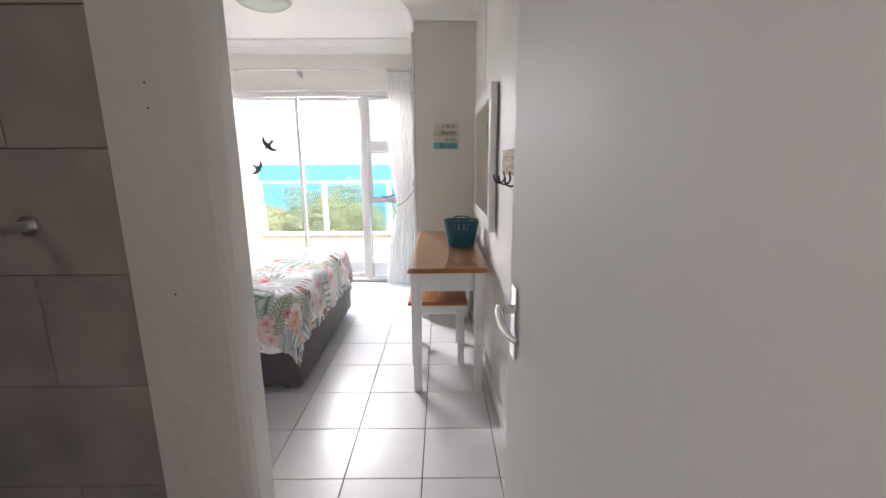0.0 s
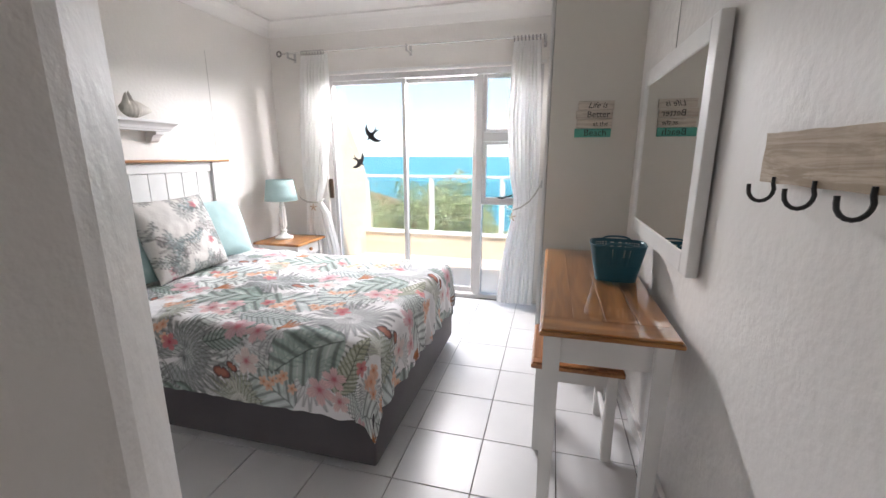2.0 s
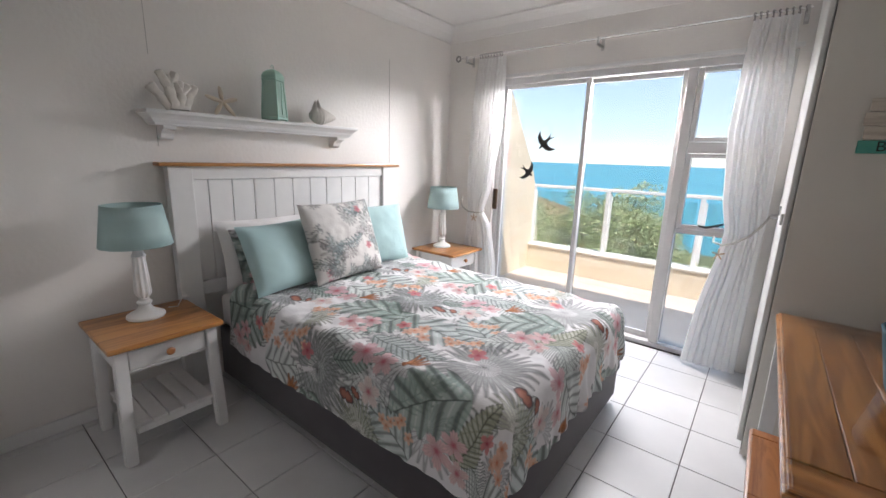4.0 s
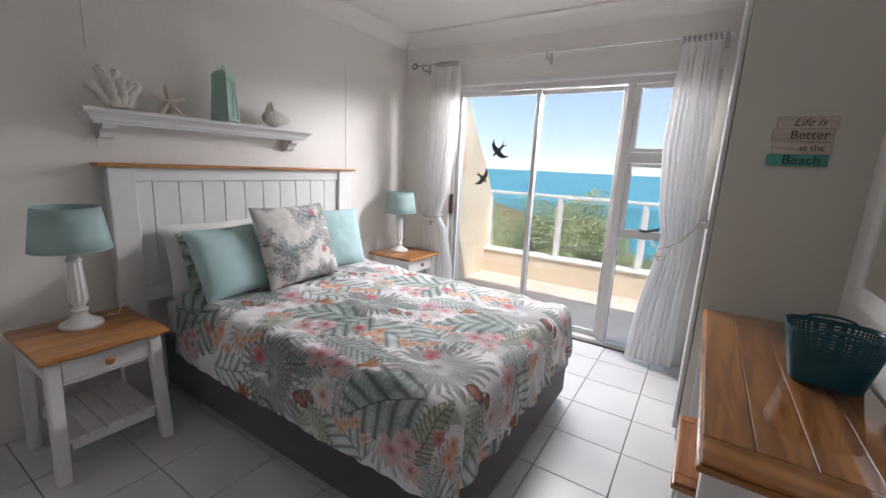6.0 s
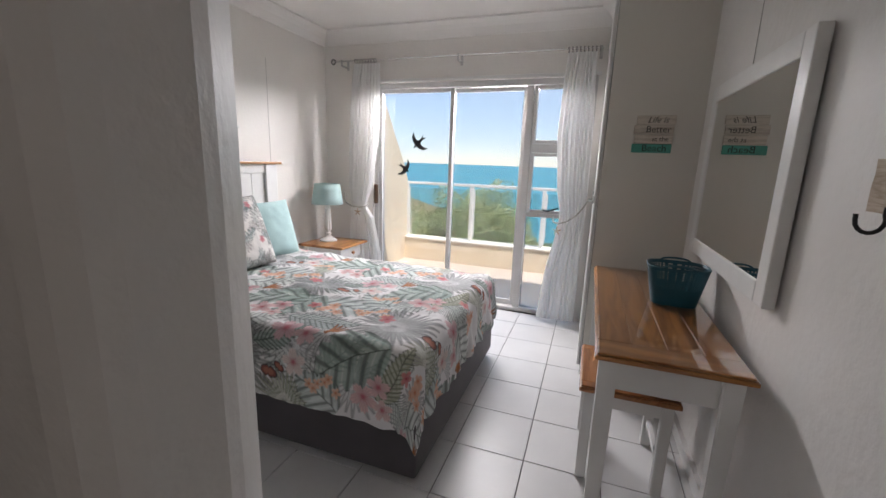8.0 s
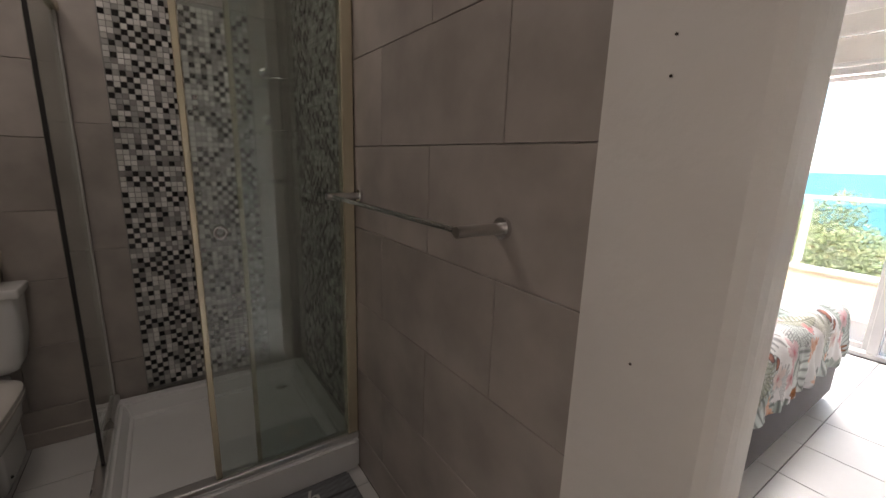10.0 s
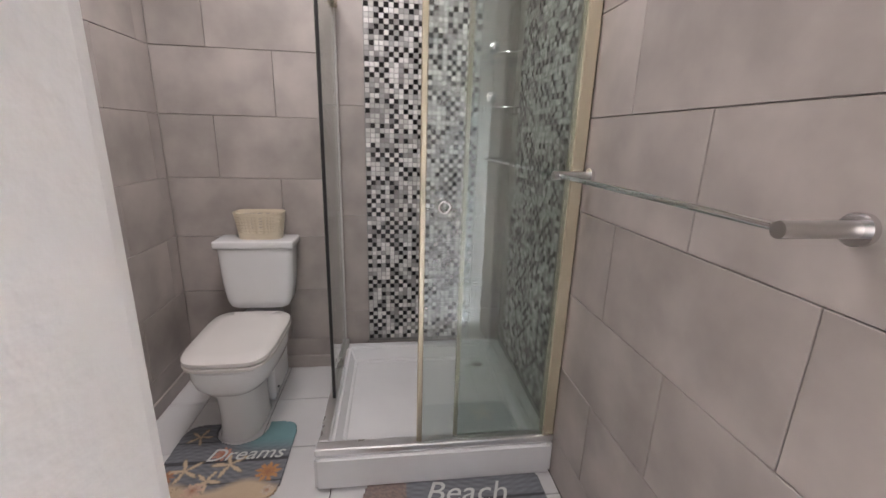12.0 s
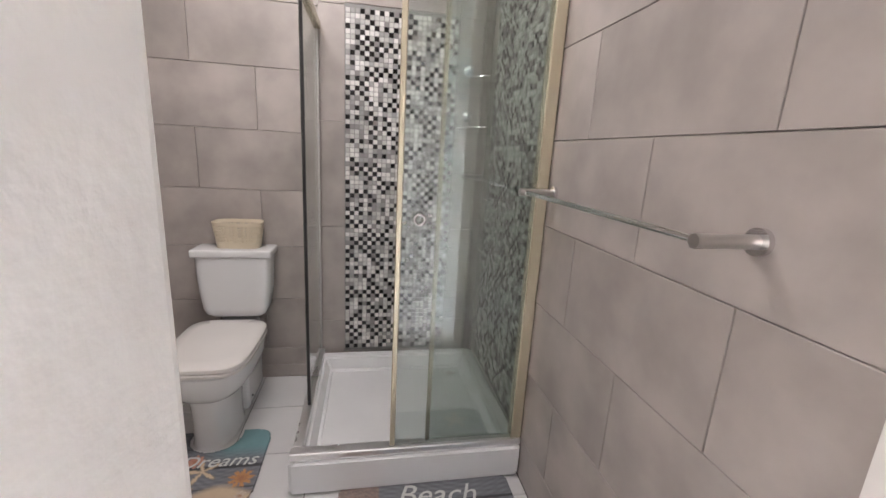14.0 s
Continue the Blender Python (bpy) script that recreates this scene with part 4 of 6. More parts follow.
def build_nightstand():
    n = thing("nightstand", "white painted nightstand with an oak top and a drawer", "nightstand", (-2.870, 3.922, 0), "nightstands beside the bed")
    B = n.location
    top = part("tabletop", box((-0.238, -0.230, 0.549), (0.238, 0.230, 0.572), 0.008, 2), OAK, n, "honey oak top")
    for sx in (-1, 1):
        for sy in (-1, 1):
            bm = bmesh.new()
            vs = add_box(bm, (sx * 0.182 - 0.024, sy * 0.180 - 0.024, 0.0), (sx * 0.182 + 0.024, sy * 0.180 + 0.024, 0.548))
            for v in vs[:4]:
                v.co.x += sx * 0.012
                v.co.y += sy * 0.016
            bmesh.ops.bevel(bm, geom=bm.edges[:], offset=0.005, segments=2, affect="EDGES")
            part("leg", bm, WHITE, n)
    for sy in (-1, 1):
        part("apron", box((-0.157, sy * 0.180 - 0.012, 0.435), (0.157, sy * 0.180 + 0.012, 0.548), 0.003), WHITE, n)
    part("apron", box((-0.194, -0.155, 0.435), (-0.170, 0.155, 0.548), 0.003), WHITE, n)
    part("apron", box((0.170, -0.155, 0.535), (0.192, 0.155, 0.548), 0.002), WHITE, n)
    part("apron", box((0.170, -0.155, 0.428), (0.192, 0.155, 0.440), 0.002), WHITE, n)
    dr = part("drawer", box((0.173, -0.153, 0.443), (0.197, 0.153, 0.532), 0.004, 2), WHITE, n)
    k = lathe([(0.008, 0), (0.009, 0.008), (0.017, 0.014), (0.018, 0.022), (0.011, 0.028)], 16)
    bmesh.ops.transform(k, matrix=Matrix.Translation((0.196, 0, 0.487)) @ Matrix.Rotation(radians(90), 4, "Y"), verts=k.verts)
    part("knob", k, STOOLW, dr, "turned wooden knob", smooth=True)
    for i in range(5):
        y = -0.165 + i * 0.0668
        part("slat", box((-0.205, y + 0.0015, 0.165), (0.195, y + 0.0635, 0.183), 0.003), WHITE, n)
    for sx in (-1, 1):
        part("rail", box((sx * 0.180 - 0.012, -0.155, 0.13), (sx * 0.180 + 0.012, 0.155, 0.164), 0.002), WHITE, n)
    return n


def build_lamp(at):
    L = thing("table_lamp", "white turned wooden table lamp with an aqua drum shade", "lamp", at, "lamps on the nightstands")
    bm = bmesh.new()
    add_lathe(bm, [(0.078, 0), (0.082, 0.006), (0.080, 0.016), (0.066, 0.024), (0.055, 0.030), (0.035, 0.042), (0.026, 0.058), (0.024, 0.066), (0.032, 0.072), (0.032, 0.080), (0.022, 0.088), (0.021, 0.10)], 28)
    add_lathe(bm, [(0.021, 0.1), (0.034, 0.118), (0.037, 0.13), (0.036, 0.15), (0.030, 0.25), (0.027, 0.30), (0.027, 0.305)], 64, flute=9, fdepth=0.13)
    add_lathe(bm, [(0.027, 0.305), (0.031, 0.311), (0.024, 0.32), (0.018, 0.345), (0.016, 0.36)], 24)
    part("stand", bm, WHITE, L, smooth=True)
    part("socket", lathe([(0.016, 0.36), (0.016, 0.40)], 14), BRUSH, L, smooth=True)
    sh = sheet(48, 3, lambda u, v: ((0.147 - 0.029 * v) * math.cos(u * 2 * math.pi), (0.147 - 0.029 * v) * math.sin(u * 2 * math.pi), 0.364 + 0.19 * v), closed_u=True)
    s = part("shade", sh, SHADE, L, "aqua fabric drum shade", smooth=True)
    solid(s, 0.002)
    part("shade_ring", tube([(0.147 * math.cos(i * math.pi / 24), 0.147 * math.sin(i * math.pi / 24), 0.365) for i in range(48)], 0.0022, 6, True), SHADE, s, smooth=True)
    part("shade_ring", tube([(0.118 * math.cos(i * math.pi / 24), 0.118 * math.sin(i * math.pi / 24), 0.553) for i in range(48)], 0.0022, 6, True), SHADE, s, smooth=True)
    bm = bmesh.new()
    for k in range(3):
        a = k * 2.094
        add_tube(bm, [(0.014 * math.cos(a), 0.014 * math.sin(a), 0.402), (0.115 * math.cos(a), 0.115 * math.sin(a), 0.540)], 0.0018, 6)
    part("shade_carrier", bm, BRUSH, s)
    part("bulb", lathe([(0.013, 0.401), (0.015, 0.41), (0.029, 0.44), (0.030, 0.46), (0.022, 0.48), (0.006, 0.49)], 18), mat("bulb_glass", (0.8, 0.8, 0.78), 0.3), L, smooth=True)
    return L


NS = build_nightstand()
NS2 = copy_thing(NS, Matrix.Translation((-2.885, 6.275, 0)))
LAMP = build_lamp((-2.955, 3.925, 0.572))
copy_thing(LAMP, Matrix.Translation((-2.955, 6.28, 0.572)))
bm = tube([(-3.0, 4.035, 0.578), (-2.97, 4.07, 0.582), (-2.985, 4.10, 0.62), (-3.03, 4.12, 0.635), (-3.08, 4.15, 0.60), (-3.09, 4.16, 0.582)], 0.0028, 8)
ob = part("power_cord", bm, WHITE, label="white lamp cord with an inline switch", category="cable", smooth=True)
part("cord_switch", box((-3.115, 4.135, 0.573), (-3.07, 4.165, 0.592), 0.007, 3), WHITE, ob, smooth=True)


# ---- shelf over the bed ----
def build_shelf():
    s = thing("wall_shelf", "white moulded display shelf on scrolled brackets", "shelf", (-3.13, 4.71, 1.505))
    bm = box((-0.07, -0.655, 0.052), (0.085, 0.655, 0.07), 0.004, 2)
    part("board", bm, WHITE, s)
    bm = bmesh.new()
    rings = [[bm.verts.new(p) for p in ((-0.07, -y, z), (x, -y, z), (x, y, z), (-0.07, y, z))] for z, x, y in ((0.0, 0.040, 0.608), (0.011, 0.043, 0.612), (0.013, 0.050, 0.619), (0.030, 0.056, 0.626), (0.043, 0.068, 0.638), (0.0515, 0.079, 0.649))]
    for a, b in zip(rings, rings[1:]):
        for i in range(4):
            bm.faces.new((a[i], a[(i + 1) % 4], b[(i + 1) % 4], b[i]))
    bm.faces.new(rings[0]), bm.faces.new(rings[-1])
    part("moulding", bm, WHITE, s)
    for y in (-0.54, 0.54):
        bm = bmesh.new()
        poly = [(-0.07, -0.001), (0.03, -0.001), (0.028, -0.02), (0.005, -0.026), (-0.012, -0.04), (-0.022, -0.062), (-0.04, -0.072), (-0.07, -0.072)]
        a = [bm.verts.new((x, y - 0.03, z)) for x, z in poly]
        b = [bm.verts.new((x, y + 0.03, z)) for x, z in poly]
        bm.faces.new(a), bm.faces.new(b)
        for i in range(len(poly)):
            j = (i + 1) % len(poly)
            bm.faces.new((a[i], a[j], b[j], b[i]))
        part("bracket", bm, WHITE, s)


build_shelf()
ZS = 1.5755


def build_coral():
    bm = bmesh.new()
    rnd = random.Random(4)

    def grow(p, d, r, n, depth):
        pts, rs = [p.copy()], [r]
        for i in range(n):
            d = (d + Vector((rnd.uniform(-0.1, 0.1), rnd.uniform(-0.22, 0.22), 0.12))).normalized()
            p = p + d * 0.026
            pts.append(p.copy())
            rs.append(r * (1 - 0.07 * (i + 1)) * rnd.uniform(0.9, 1.12))
            if depth and i == n // 2:
                for sgn in (-1, 1):
                    if rnd.random() < 0.75:
                        grow(p.copy(), (d + Vector((0, 0.9 * sgn, 0.1))).normalized(), r * 0.8, max(2, n - 3), depth - 1)
        pts.append(p + d * 0.006)
        rs.append(rs[-1] * 0.55)
        add_tube(bm, pts, rs, 9)
    for k, (dy, lean, r, n) in enumerate(((-0.045, -1.0, 0.025, 5), (-0.02, -0.25, 0.031, 6), (0.02, 0.25, 0.029, 5), (0.045, 0.75, 0.026, 4))):
        grow(Vector((0.0, dy * 0.7, 0.008)), Vector((rnd.uniform(-0.1, 0.15), lean, 1)).normalized(), r, n, 1)
    add_box(bm, (-0.03, -0.04, 0.0), (0.03, 0.045, 0.022), 0.008, 2)
    for v in bm.verts:
        v.co += 0.0035 * noise.noise_vector(v.co * 60)
    zmin = min(v.co.z for v in bm.verts)
    for v in bm.verts:
        v.co.z -= zmin
    part("coral", bm, SHELLM, label="branching bleached white coral on the shelf", category="coral", m=Matrix.Translation((-3.10, 4.215, ZS)), smooth=True)


def build_starfish(name, at, R, material, label, rx=0, ry=0, rz=0):
    bm = bmesh.new()
    n = 60
    rim, top = [], []
    for side in (1, -1):
        c = bm.verts.new((side * R * 0.13, 0, 0))
        rings = []
        for fr, th in ((0.3, 0.12), (0.6, 0.09), (0.85, 0.06), (1.0, 0.0)):
            ring = []
            for i in range(n):
                a = 2 * math.pi * i / n + math.pi / 2
                arm = abs(math.cos(2.5 * (a - math.pi / 2)))
                r = R * fr * (0.20 + 0.80 * arm ** 4)
                ring.append(bm.verts.new((side * R * th * (0.5 + 0.5 * arm), r * math.cos(a), r * math.sin(a))))
            rings.append(ring)
        for i in range(n):
            bm.faces.new((c, rings[0][i], rings[0][(i + 1) % n]))
        for p, q in zip(rings, rings[1:]):
            for i in range(n):
                bm.faces.new((p[i], q[i], q[(i + 1) % n], p[(i + 1) % n]))
    bmesh.ops.remove_doubles(bm, verts=bm.verts, dist=0.0002)
    return part(name, bm, material, label=label, category="starfish", m=pose(*at, rx, ry, rz), smooth=True)


build_coral()
build_starfish("starfish", (-3.125, 4.455, ZS + 0.077), 0.095, mat("starfish_cream", (0.66, 0.56, 0.44), 0.75, bump=0.6, bscale=150), "cream dried starfish leaning on the wall", 0, -18, 0)


def build_lantern():
    L = thing("lantern", "mint green metal candle lantern with a domed roof", "lantern", (-3.075, 4.738, ZS))
    L.rotation_euler, L.scale = (0, 0, radians(28)), (0.78, 0.78, 0.90)
    w0, w1, H = 0.072, 0.052, 0.25
    part("base", box((-w0, -w0, 0.006), (w0, w0, 0.022), 0.003), MINT, L)
    for sx in (-1, 1):
        for sy in (-1, 1):
            part("foot", box((sx * 0.06 - 0.008, sy * 0.06 - 0.008, 0), (sx * 0.06 + 0.008, sy * 0.06 + 0.008, 0.0055)), MINT, L)
            bm = bmesh.new()
            vs = add_box(bm, (sx * w1 - 0.006, sy * w1 - 0.006, 0.0225), (sx * w1 + 0.006, sy * w1 + 0.006, H))
            for v in vs[:4]:
                v.co.x += sx * (w0 - w1 - 0.007)
                v.co.y += sy * (w0 - w1 - 0.007)
            part("corner_post", bm, MINT, L)
    part("collar", box((-w1 - 0.008, -w1 - 0.008, H + 0.001), (w1 + 0.008, w1 + 0.008, H + 0.018), 0.003), MINT, L)
    for ax in (0, 1):
        for sg in (-1, 1):
            a0, a1 = w0 - 0.008, w1 - 0.001
            q = [(-a0, a0, 0.024), (a0, a0, 0.024), (a1, a1, H), (-a1, a1, H)]
            bm = bmesh.new()
            for shift in (0.0, -0.0015):
                bm.faces.new([bm.verts.new((sg * (y + shift), x, z) if ax == 0 else (x, sg * (y + shift), z)) for x, y, z in q])
            part("pane", bm, mat("mint_frosted", (0.42, 0.60, 0.52), 0.25), L, "clear pane tinted by the mint frame")
    part("door_frame", box((w1 + 0.013, -0.004, 0.04), (w1 + 0.018, 0.004, 0.24)), MINT, L)
    bm = bmesh.new()
    prof = [(w1 * 1.16, 0.268), (w1 * 1.1, 0.285), (w1 * 0.92, 0.303), (w1 * 0.6, 0.318), (0.012, 0.326)]
    rings = [[bm.verts.new((sx * r, sy * r, z)) for sx, sy in ((-1, -1), (1, -1), (1, 1), (-1, 1))] for r, z in prof]
    for a, b in zip(rings, rings[1:]):
        for i in range(4):
            bm.faces.new((a[i], a[(i + 1) % 4], b[(i + 1) % 4], b[i]))
    bm.faces.new(rings[0]), bm.faces.new(rings[-1])
    part("roof", bm, MINT, L)
    part("ring", tube([(0, 0.016 * math.cos(i * 0.5236), 0.338 + 0.014 * math.sin(i * 0.5236)) for i in range(12)], 0.0025, 6, True), MINT, L)
    part("candle", lathe([(0.03, 0.0225), (0.03, 0.10)], 16), mat("wax", (0.7, 0.66, 0.58), 0.5), L, smooth=True)


def build_shell_ornament():
    bm = bmesh.new()
    n, k = 34, 20
    rings = []
    for i in range(n + 1):
        t = i / n
        y = -0.090 + 0.205 * t
        r = 0.060 * math.sin(math.pi * min(1.0, 0.10 + t * 1.15)) ** 0.7 if t < 0.38 else 0.058 * (1 - (t - 0.38) / 0.62) ** 0.8 + 0.004
        ring = []
        for j in range(k):
            a = 2 * math.pi * j / k
            g = 1 + 0.03 * math.sin(i * 1.7 + 2 * a) + 0.05 * math.sin(3 * a)
            spur = 0.075 * math.exp(-((t - 0.10) / 0.05) ** 2 - ((a - 1.25) / 0.35) ** 2) + 0.062 * math.exp(-((t - 0.30) / 0.045) ** 2 - ((a - 1.6) / 0.35) ** 2)
            q = r * g + spur
            ring.append(bm.verts.new((0.85 * q * math.cos(a), y, q * math.sin(a) * 0.9)))
        rings.append(ring)
    for a, b in zip(rings, rings[1:]):
        for j in range(k):
            bm.faces.new((a[j], a[(j + 1) % k], b[(j + 1) % k], b[j]))
    bm.faces.new(rings[0]), bm.faces.new(rings[-1])
    z0 = min(v.co.z for v in bm.verts)
    for v in bm.verts:
        v.co.z -= z0
    part("seashell", bm, SHELLM, label="large pale conch shell lying on the shelf", category="shell", m=Matrix.Translation((-3.095, 5.095, ZS)), smooth=True)


build_lantern()
build_shell_ornament()


# ---- curtains ----
def build_curtain(name, at, prof, depth, folds, seed):
    """prof: rows of (z, y-left x, right x); the cloth waves between them."""
    zs = [p[0] for p in prof]
    ls, rs = [p[1] for p in prof], [p[2] for p in prof]
    nu, nv = 150, 60
    z0, z1 = zs[0], zs[-1]

    def f(u, v):
        z = z0 + (z1 - z0) * v
        l, r = float(np.interp(z, zs, ls)), float(np.interp(z, zs, rs))
        w = r - l
        uu = u + 0.012 * noise.noise(Vector((u * 6, z * 0.35, seed)))
        ph = folds * 2 * math.pi * uu + 0.9 * noise.noise(Vector((u * 3, z * 0.3, seed + 5)))
        top = min(1.0, max(0.0, (z1 - z) / 0.15))
        amp = depth * 0.9 * (0.45 + 0.55 * top) * min(1.0, w / 0.28 + 0.25)
        return (l + w * u + 0.008 * math.cos(ph), amp * math.sin(ph) + 0.25 * amp * math.sin(ph * 2.3 + seed), z)
    c = thing(name, "white sheer curtain gathered and held by a rope tieback", "curtain", at, "curtains of the balcony door")
    bm = sheet(nu, nv, f)
    for v in bm.verts:
        v.co -= Vector((at[0], 0, at[2]))
    p = part("cloth", bm, fabric_sheer("sheer_cotton", (0.88, 0.875, 0.865), 0.5), c, smooth=True)
    return c


CL = build_curtain("curtain", (-2.68, 6.53, 0.03), [(0.03, -2.90, -2.50), (0.45, -2.89, -2.52), (0.80, -2.86, -2.60), (0.92, -2.845, -2.685), (1.1, -2.87, -2.62), (1.6, -2.86, -2.54), (2.1, -2.82, -2.53), (2.235, -2.80, -2.535)], 0.026, 8, 1.0)
CR = build_curtain("curtain", (-0.76, 6.53, 0.03), [(0.03, -0.95, -0.63), (0.45, -0.91, -0.63), (0.80, -0.84, -0.625), (0.97, -0.82, -0.62), (1.15, -0.86, -0.62), (1.6, -0.90, -0.625), (2.1, -0.88, -0.65), (2.235, -0.865, -0.655)], 0.024, 8, 3.0)


def build_rod():
    r = thing("curtain_rod", "thin chrome double curtain rod with ball ends", "curtain rod", (-1.8, 6.53, 2.262))
    for dy, dz in ((0, 0), (0.045, 0.012)):
        m = Matrix.Identity(4)
        part("rail", tube([(-1.20, dy, dz), (1.20, dy, dz)], 0.0055, 10), CHROME, r, smooth=True)
    for x in (-1.225,):
        part("finial", tube([(x + 0.022 * math.cos(i * 0.39), 0.0, 0.022 * math.sin(i * 0.39)) for i in range(16)], 0.007, 8, True), mat("pewter", (0.27, 0.26, 0.25), 0.35, metal=0.9), r, smooth=True)
    for x in (-1.13, 0.03, 1.18):
        bm = box((x - 0.008, 0.01, -0.045), (x + 0.008, 0.109, -0.030), 0.002)
        add_box(bm, (x - 0.008, -0.012, -0.045), (x + 0.008, 0.0, 0.012), 0.002)
        add_box(bm, (x - 0.012, 0.104, -0.06), (x + 0.012, 0.1095, 0.02), 0.001)
        part("bracket", bm, BRUSH, r)
    for x0, n in ((-0.98, 8), (0.94, 9)):
        for i in range(n):
            x = x0 + i * 0.029
            part("ring", tube([(x + 0.004 * math.sin(j), 0.021 * math.cos(j * 0.5236), -0.009 + 0.021 * math.sin(j * 0.5236)) for j in range(12)], 0.0034, 6, True), mat("pewter", (0.27, 0.26, 0.25), 0.35, metal=0.9), r)


build_rod()
STAR = mat("starfish_tan", (0.52, 0.36, 0.24), 0.8)


def build_tieback(pts, star):
    t = part("tieback", tube(pts, 0.007, 8), ROPE, label="twisted grey rope curtain tieback with a small starfish", category="tieback", smooth=True)
    s = build_starfish("starfish", star, 0.04, STAR, "", 0, 0, 90)
    s.parent = t
    for k in ("label", "category"):
        if k in s:
            del s[k]


build_tieback([(-0.60, 6.50, 1.10), (-0.63, 6.475, 1.04), (-0.68, 6.465, 0.97), (-0.75, 6.465, 0.915), (-0.815, 6.475, 0.89), (-0.865, 6.50, 0.90), (-0.87, 6.55, 0.93)], (-0.825, 6.462, 0.83))
build_tieback([(-2.965, 6.60, 1.02), (-2.93, 6.53, 0.97), (-2.88, 6.485, 0.935), (-2.80, 6.468, 0.905), (-2.72, 6.475, 0.90), (-2.675, 6.51, 0.91), (-2.67, 6.56, 0.93)], (-2.735, 6.462, 0.855))
part("tieback_hook", tube([(-0.563, 6.5, 1.10), (-0.60, 6.5, 1.10)], [0.016, 0.013], 12), CHROME, label="round chrome tieback knob on the cupboard", category="hook", smooth=True)


# ---- cupboard ----
def build_cupboard():
    c = thing("built_in_cupboard", "tall cream painted built-in cupboard reaching the ceiling", "cupboard", (-0.3, 6.1, 0))
    B = c.location
    def loc(x, y, z):
        return (x - B.x, y - B.y, z)
    part("carcass", box(loc(-0.54, 5.64, 0), loc(XR, YW - 0.002, ZC - 0.127), 0.002), CUPB, c, "cream painted side panel")
    for y0, y1 in ((5.66, 6.14), (6.145, 6.62)):
        d = part("door", box(loc(-0.564, y0, 0.06), loc(-0.5425, y1, 2.36), 0.003), WHITE, c, "white painted cupboard door")
        part("door_catch", box(loc(-0.576, y0 + 0.005, 1.14), loc(-0.5645, y0 + 0.02, 1.19), 0.003), BRUSH, d)
    # near-black strip: the shade in the gap behind the doors, put in as colour
    part("face_frame", box(loc(-0.5415, 5.645, 0.0), loc(-0.5402, 5.66, 2.4)), mat("dark_gap", (0.05, 0.045, 0.04), 0.8), c)


build_cupboard()


# ---- dressing table, stool ----
def build_table():
    t = thing("dressing_table", "white painted table with a varnished oak plank top", "table", (-0.295, 4.95, 0))
    top = part("tabletop", box((-0.227, -0.655, 0.742), (0.230, 0.65, 0.758), 0.006, 2), OAKX, t, "varnished honey oak top")
    part("end_board", box((-0.219, -0.647, 0.7585), (0.222, -0.53, 0.7665), 0.003), OAKX, top)
    part("end_board", box((-0.219, 0.53, 0.7585), (0.222, 0.642, 0.7665), 0.003), OAKX, top)
    for i in range(4):
        x = -0.219 + i * 0.11025
        part("plank", box((x + 0.0012, -0.528, 0.7585), (x + 0.109, 0.528, 0.7665), 0.0022), OAK, top)
    g = part("glass_sheet", box((-0.212, -0.645, 0.767), (0.220, 0.64, 0.771), 0.001), TGLASS, top, "clear glass sheet over the top")
    g.visible_shadow = False
    for sx, sy in ((-1, -1), (1, -1), (-1, 1), (1, 1)):
        bm = bmesh.new()
        x, y = 0.0 + sx * 0.18, sy * 0.59
        vs = add_box(bm, (x - 0.031, y - 0.031, 0), (x + 0.031, y + 0.031, 0.741))
        for v in vs[:4]:
            v.co.x = x + (v.co.x - x) * 0.72
            v.co.y = y + (v.co.y - y) * 0.72
        bmesh.ops.bevel(bm, geom=bm.edges[:], offset=0.005, segments=2, affect="EDGES")
        part("leg", bm, WHITE, t)
    for sy in (-1, 1):
        part("apron", box((-0.150, sy * 0.592 - 0.011, 0.625), (0.150, sy * 0.592 + 0.011, 0.7415), 0.002), WHITE, t)
    for x in (-0.182, 0.182):
        part("apron", box((x - 0.01, -0.558, 0.625), (x + 0.01, 0.558, 0.7415), 0.002), WHITE, t)


def build_stool():
    s = thing("stool", "white painted stool with a reddish oak seat under the table", "stool", (-0.357, 4.86, 0))
    part("seat", box((-0.195, -0.225, 0.432), (0.195, 0.225, 0.452), 0.007, 2), STOOLW, s, "reddish oak seat")
    for i in range(3):
        x = -0.188 + i * 0.126
        part("plank", box((x + 0.001, -0.17, 0.4523), (x + 0.125, 0.17, 0.459), 0.002), STOOLW, s, "reddish oak plank")
    for sy in (-1, 1):
        part("end_board", box((-0.188, sy * 0.195 - 0.023, 0.4523), (0.188, sy * 0.195 + 0.023, 0.459), 0.002), STOOLW, s, "reddish oak end board")
    for sx in (-1, 1):
        for sy in (-1, 1):
            bm = bmesh.new()
            x, y = sx * 0.152, sy * 0.178
            vs = add_box(bm, (x - 0.021, y - 0.021, 0), (x + 0.021, y + 0.021, 0.4315))
            bmesh.ops.bevel(bm, geom=bm.edges[:], offset=0.004, segments=2, affect="EDGES")
            part("leg", bm, WHITE, s)
    for sy in (-1, 1):
        part("apron", box((-0.13, sy * 0.178 - 0.009, 0.36), (0.13, sy * 0.178 + 0.009, 0.4315), 0.002), WHITE, s)
    for sx in (-1, 1):
        part("apron", box((sx * 0.152 - 0.009, -0.156, 0.36), (sx * 0.152 + 0.009, 0.156, 0.4315), 0.002), WHITE, s)
        part("stretcher", box((sx * 0.152 - 0.010, -0.156, 0.12), (sx * 0.152 + 0.010, 0.156, 0.145), 0.002), WHITE, s)


build_table()
build_stool()


